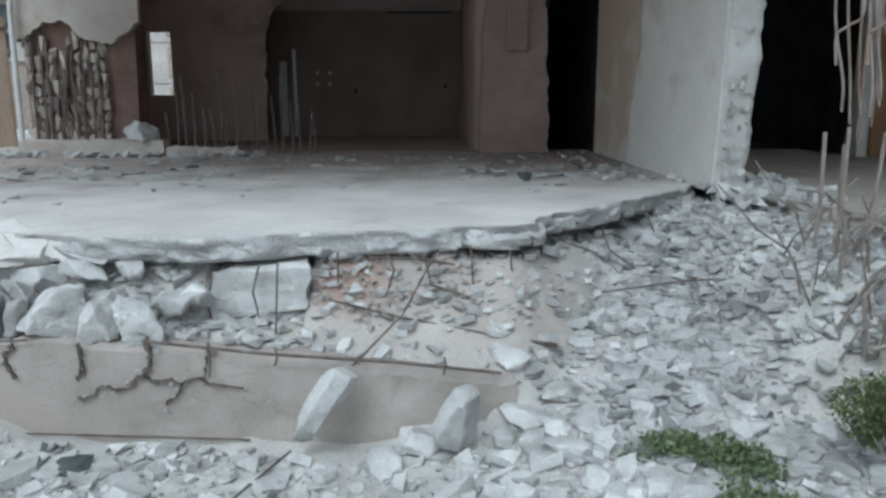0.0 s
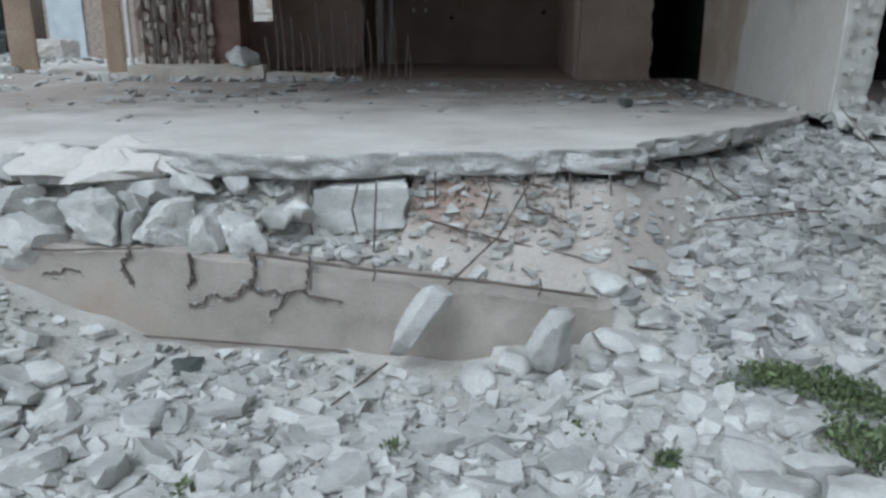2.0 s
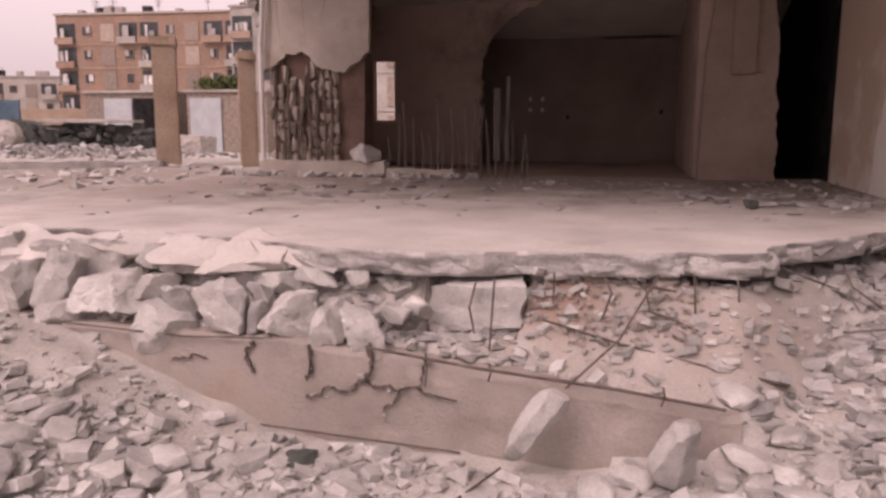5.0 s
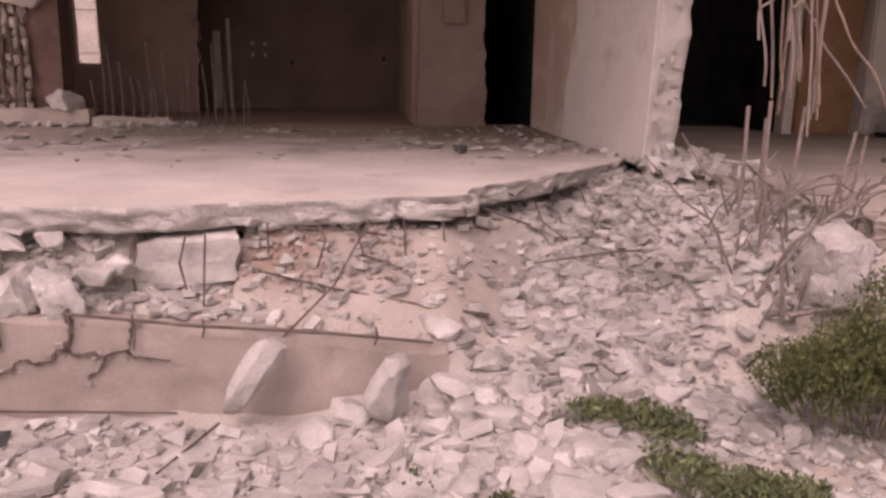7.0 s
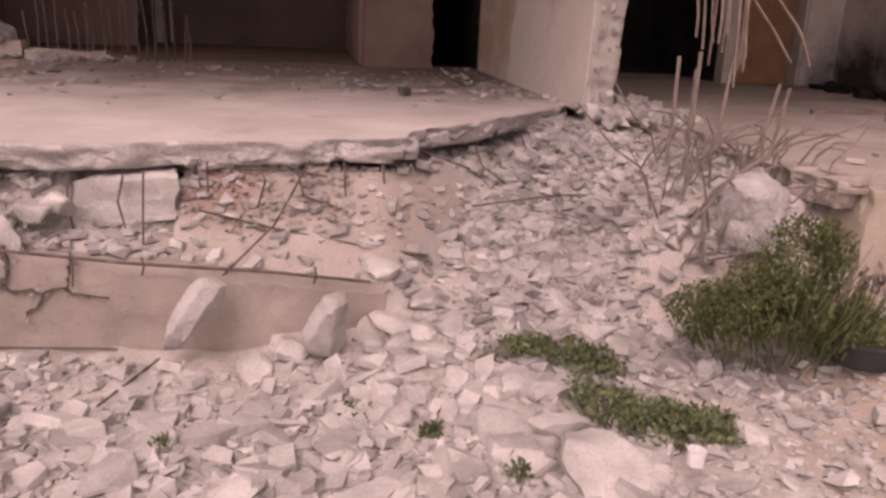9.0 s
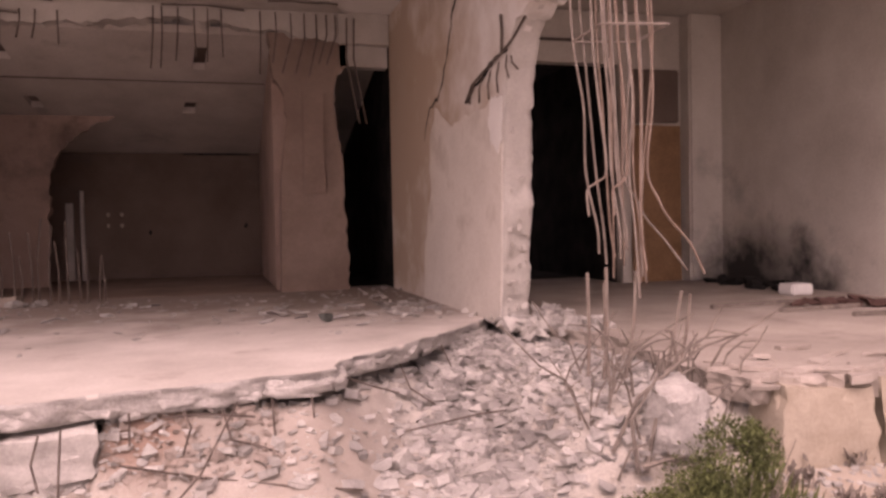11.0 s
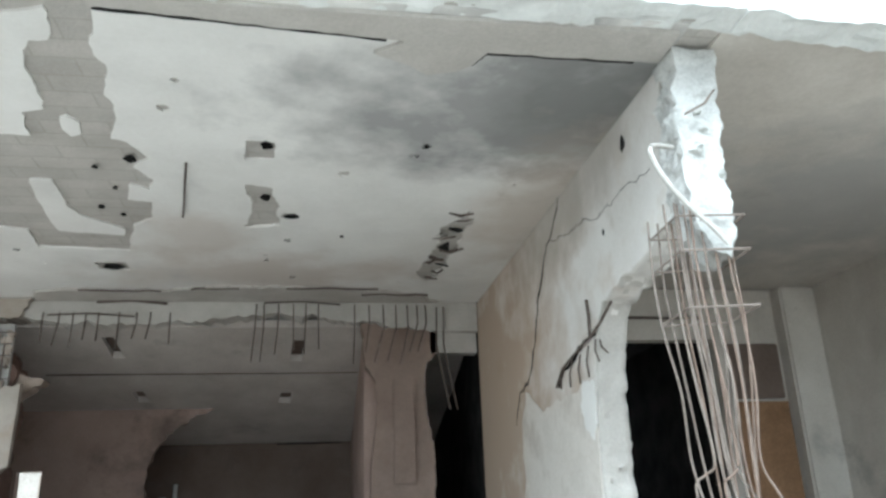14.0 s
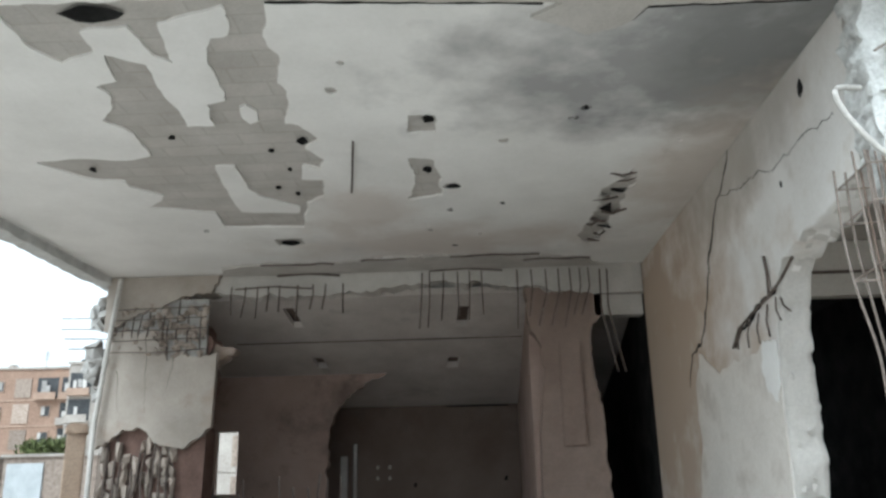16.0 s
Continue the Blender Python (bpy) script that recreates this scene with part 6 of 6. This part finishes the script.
for v in bm.verts:
    v.co.y += 0.12 * math.sin(v.co.x * 5) + 0.06 * noise.noise(v.co * 2)
    v.co.z += 0.06 * noise.noise(Vector((v.co.x, 0, 0)))
solid("blue_fence", bm, blue_sheet, "faded dark blue sheet fence beyond the rubble", "fence")
bm = bmesh.new()
box(bm, -40, -29.0, 38, 38.3, -1.2, 1.5)
solid("tan_yard_wall", bm, ochre, "low tan rendered wall before the apartment houses", "wall")
bm = bmesh.new()
worn_block(bm, (-20.3, 33, b1 + 0.5), (2.2, 1.2, 1.1), 3991)
solid("pale_block", bm, facade_grey, "pale block lying before the sheds", "block")


def apartment(name, ox, oy, turn, cols, floors, material, label, bay=2.9):
    """An apartment house: wall, floor bands, windows with frames, balconies on some columns, parapet and roof clutter."""
    ob = thing(name, label, "house", "apartment houses")
    m = Matrix.Translation((ox, oy, -1.2)) @ Matrix.Rotation(turn, 4, "Z")
    rnd = random.Random(int(ox))
    width, h = cols * bay, floors * 3.0

    def put(pname, bm, mat_, parent, lab=""):
        bmesh.ops.transform(bm, matrix=m, verts=bm.verts[:])
        return part(pname, bm, mat_, parent, lab)
    bm = bmesh.new()
    box(bm, 0, width, 0, 12, 0, h + 0.7)
    put("wall", bm, material, ob)
    bm = bmesh.new()
    box(bm, -0.2, width + 0.2, -0.2, 12.2, h + 0.7, h + 0.95)
    put("roof", bm, facade_grey, ob)
    for f in range(1, floors):
        bm = bmesh.new()
        box(bm, 0, width, -0.08, 0.02, f * 3.0 - 0.12, f * 3.0 + 0.12)
        put("floor_band", bm, ochre_band if material is brickish else facade_grey, ob)
    for f in range(floors):
        for c in range(cols):
            x, z = c * bay + bay / 2, f * 3.0 + 1.1
            if c % 4 == 0 or (c % 4 == 3 and f == floors - 1):
                # Flat dark panel on the wall stands for the balcony's inner shade.
                bm = bmesh.new()
                box(bm, x - 1.25, x + 1.25, -0.03, -0.004, z - 0.85, z + 1.55)
                put("balcony_recess", bm, glass_dark, ob, "dark panel for the shaded balcony recess")
                bm = bmesh.new()
                box(bm, x - 1.3, x + 1.3, -0.8, -0.035, z - 1.1, z - 0.95)
                box(bm, x - 1.3, x + 1.3, -0.8, -0.74, z - 0.95, z - 0.25)
                put("balcony", bm, rnd.choice((ochre_band, facade_grey, brickish)), ob)
                for _ in range(rnd.choice((1, 2, 3))):
                    bm = bmesh.new()
                    u, w = rnd.uniform(-1.0, 0.5), rnd.uniform(0.3, 0.7)
                    box(bm, x + u, x + u + w, -0.5, -0.45, z - 0.4 + rnd.uniform(-0.3, 0.3), z + rnd.uniform(0.3, 1.2))
                    put("hung_cloth", bm, curtain, ob)
                continue
            if c % 4 == 2:
                bm = bmesh.new()
                box(bm, x - 0.95, x + 0.95, -0.1, -0.02, z - 0.8, z + 1.45)
                put("screen", bm, pier_fill, ob, "closed brown balcony screen")
                continue
            w = rnd.choice((0.5, 0.58))
            bm = bmesh.new()
            box(bm, x - w, x + w, -0.05, -0.004, z, z + 1.15)
            win = put("window", bm, glass_dark, ob)
            bm = bmesh.new()
            for a, b, p, q in ((-w - .08, -w, -.08, 1.23), (w, w + .08, -.08, 1.23), (-w, w, 1.15, 1.23), (-w, w, -.1, 0)):
                box(bm, x + a, x + b, -0.1, -0.006, z + p, z + q)
            bmesh.ops.transform(bm, matrix=m, verts=bm.verts[:])
            part("window_frame", bm, ochre_band, win)
            if rnd.random() < 0.6:
                bm = bmesh.new()
                u = rnd.choice((-w, -0.1))
                box(bm, x + u, x + u + w * rnd.uniform(0.6, 1.1), -0.07, -0.055, z + rnd.uniform(0, 0.5), z + 1.1)
                bmesh.ops.transform(bm, matrix=m, verts=bm.verts[:])
                part("curtain", bm, curtain, win)
    for k in range(cols // 2):
        bm = bmesh.new()
        x = rnd.uniform(1, width - 1)
        top = h + rnd.uniform(2.2, 3.4)
        tube(bm, [(x, 2, h + 0.9), (x, 2, top)], 0.04, 4)
        for s in range(4):
            tube(bm, [(x - 0.7 + 0.1 * s, 2, top - 0.35 * s), (x + 0.7 - 0.1 * s, 2, top - 0.35 * s + 0.05)], 0.03, 4)
        put("antenna", bm, black_mat, ob)
    for k in range(cols):
        bm = bmesh.new()
        x, s = rnd.uniform(1, width - 1), rnd.uniform(0.5, 1.2)
        box(bm, x, x + s, 2, 3, h + 0.95, h + 0.95 + s)
        put("tank", bm, rnd.choice((black_mat, facade_grey)), ob)
    return ob


apartment("apartment_house", -73.0, 90, radians(4), 9, 5, brickish, "five-storey ochre apartment house with small windows and flat roof")
apartment("apartment_house", -47.0, 88, radians(4), 3, 5, facade_grey, "greyish end of the apartment house with balconies")
apartment("apartment_house", -25.0, 60, radians(0), 4, 3, facade_grey, "low pale house seen through the broken window")
apartment("apartment_house", -118, 110, radians(20), 9, 3, facade_grey, "low pale apartment block in the distance")

# ---- small rubble: the stones that can be told apart, then the grit ----
shapes = []
for k in range(16):
    bm = bmesh.new()
    shard(bm, (0, 0, 0), (1.05, 0.85, 0.26), 5000 + k, Euler((0, 0, 0)))
    shapes.append(mesh_of(bm, "stone", rock))


def rubble_spot(rnd):
    while True:
        x, y = rnd.uniform(-3.7, 2.9), rnd.uniform(1.7, 6.9) ** 1.0
        if x < 0.45 and y > 3.75:
            continue
        if x > 0.45 and y > 4.0 and x < 0.12 + (y - 4.2) * 0.75:
            continue
        if y > 3.85 and x < 0.9 + 0.5 * (y - 3.85) and rnd.random() < 0.78:
            continue
        if x > 1.75 and y < 3.3 and rnd.random() < 0.8 or math.hypot(x - 1.64, y - 2.43) < 0.13:
            continue
        if x < -1.9 and y > 3.3 and rnd.random() < 0.8:
            continue
        if y > 3.3 and noise.noise(Vector((x * 1.3, y * 1.3, 4.0))) < 0.12 and rnd.random() < 0.7:
            continue
        return x, y


pick = random.Random(77)
for k in range(290):
    x, y = rubble_spot(pick)
    s = pick.uniform(0.11, 0.24) if y < 3.6 else pick.uniform(0.06, 0.15)
    ob = new("stone", pick.choice(shapes))
    ob.parent = ground
    ob.matrix_basis = Matrix.LocRotScale((x, y, ground_height(x, y) + s * 0.1), Euler((pick.gauss(0, 0.2), pick.gauss(0, 0.2), pick.uniform(0, 6.28))), (s * pick.uniform(0.8, 1.3), s, s * pick.uniform(0.7, 1.3)))

base_shapes = []
for k in range(10):
    bm = bmesh.new()
    (shard(bm, (0, 0, 0), (1.0, 0.85, 0.27), 5200 + k, Euler((0, 0, 0))) if k % 3 else chunk(bm, (0, 0, 0), (1.0, 0.8, 0.45), 5200 + k, 9, Euler((0, 0, 0))))
    bmesh.ops.triangulate(bm, faces=bm.faces[:])
    base_shapes.append((np.array([v.co[:] for v in bm.verts]), [[v.index for v in f.verts] for f in bm.faces]))
    bm.free()


def grit(name, n, lo, hi, spot, label, seed, material=rock):
    rnd = random.Random(seed)
    vs, fs = [], []
    for _ in range(n):
        x, y = spot(rnd)
        s = lo + (hi - lo) * rnd.random() ** 2.2
        if y > 3.7 and name == "broken_stones":
            s *= 0.6
        pts, tri = rnd.choice(base_shapes)
        r = np.array(Euler((rnd.gauss(0, 0.26), rnd.gauss(0, 0.26), rnd.uniform(0, 6.28))).to_matrix())
        c = np.array((x, y, ground_height(x, y) + s * 0.12))
        off = len(vs)
        vs.extend((pts * s * (rnd.uniform(0.7, 1.3), 1, rnd.uniform(0.6, 1.2))) @ r.T + c)
        fs.extend([[i + off for i in f] for f in tri])
    g = bpy.data.meshes.new(name)
    g.from_pydata(vs, [], fs)
    g.materials.append(material)
    return tagged(new(name, g), label, "rubble", kind="stuff")


grit("broken_stones", 3400, 0.05, 0.17, rubble_spot, "broken flat stones lying close together", 90)
grit("small_rubble", 16000, 0.018, 0.08, rubble_spot, "small broken stones covering the ground", 91)


def ledge_spot(rnd):
    x = rnd.uniform(-3.6, 0.7)
    return (x if x < -0.5 or rnd.random() < 0.35 else rnd.uniform(-3.4, -1.2)), rnd.uniform(4.0, 4.75)


grit("ledge_rubble", 2500, 0.02, 0.15, ledge_spot, "small stones on the ledge under the slab", 92)


def left_spot(rnd):
    return rnd.uniform(-7.5, -2.6), rnd.uniform(2.2, 5.0)


grit("bank_rubble", 700, 0.02, 0.11, left_spot, "small stones on the side bank", 93)


def gully_spot(rnd):
    k = rnd.random()
    return 1.25 + 0.9 * k + rnd.gauss(0, 0.3), 3.6 + 2.9 * k + rnd.gauss(0, 0.25)


grit("gully_rubble", 1700, 0.03, 0.2, gully_spot, "grey slabs and fragments piled in the gully", 94, grey_rubble)


def bay_spot(rnd):
    return (rnd.uniform(1.7, 2.7), rnd.uniform(2.95, 3.8)) if rnd.random() < 0.25 else (rnd.uniform(1.7, 3.1), rnd.uniform(3.55, 6.6))


grit("bay_rubble", 1500, 0.03, 0.17, bay_spot, "grey rubble spread before the neighbouring bay", 95, grey_rubble)


def yard_spot(rnd):
    while True:
        x, y = rnd.gauss(-0.6, 3.2), 2.4 - abs(rnd.gauss(0, 1.5))
        if math.hypot(x, y) > 0.5:
            return x, y


grit("yard_rubble", 2600, 0.03, 0.17, yard_spot, "broken stones thinning out over the dusty yard", 97)


def right_spot(rnd):
    return rnd.uniform(1.7, 4.8), rnd.uniform(2.0, 3.42)


grit("side_grit", 1800, 0.015, 0.08, right_spot, "small stones and crumbs on the sandy side bank", 96)
bm = bmesh.new()
for k in range(26):
    x, y = rng.uniform(2.75, 4.3), rng.uniform(2.6, 3.4)
    leaves(bm, (x, y, ground_height(x, y) + 0.03), 40, (0.07, 0.07, 0.06), 0.06, 460 + k, 0.9)
solid("dry_grass", bm, twig_mat, "thin dry grass on the sandy bank", "grass", kind="stuff")
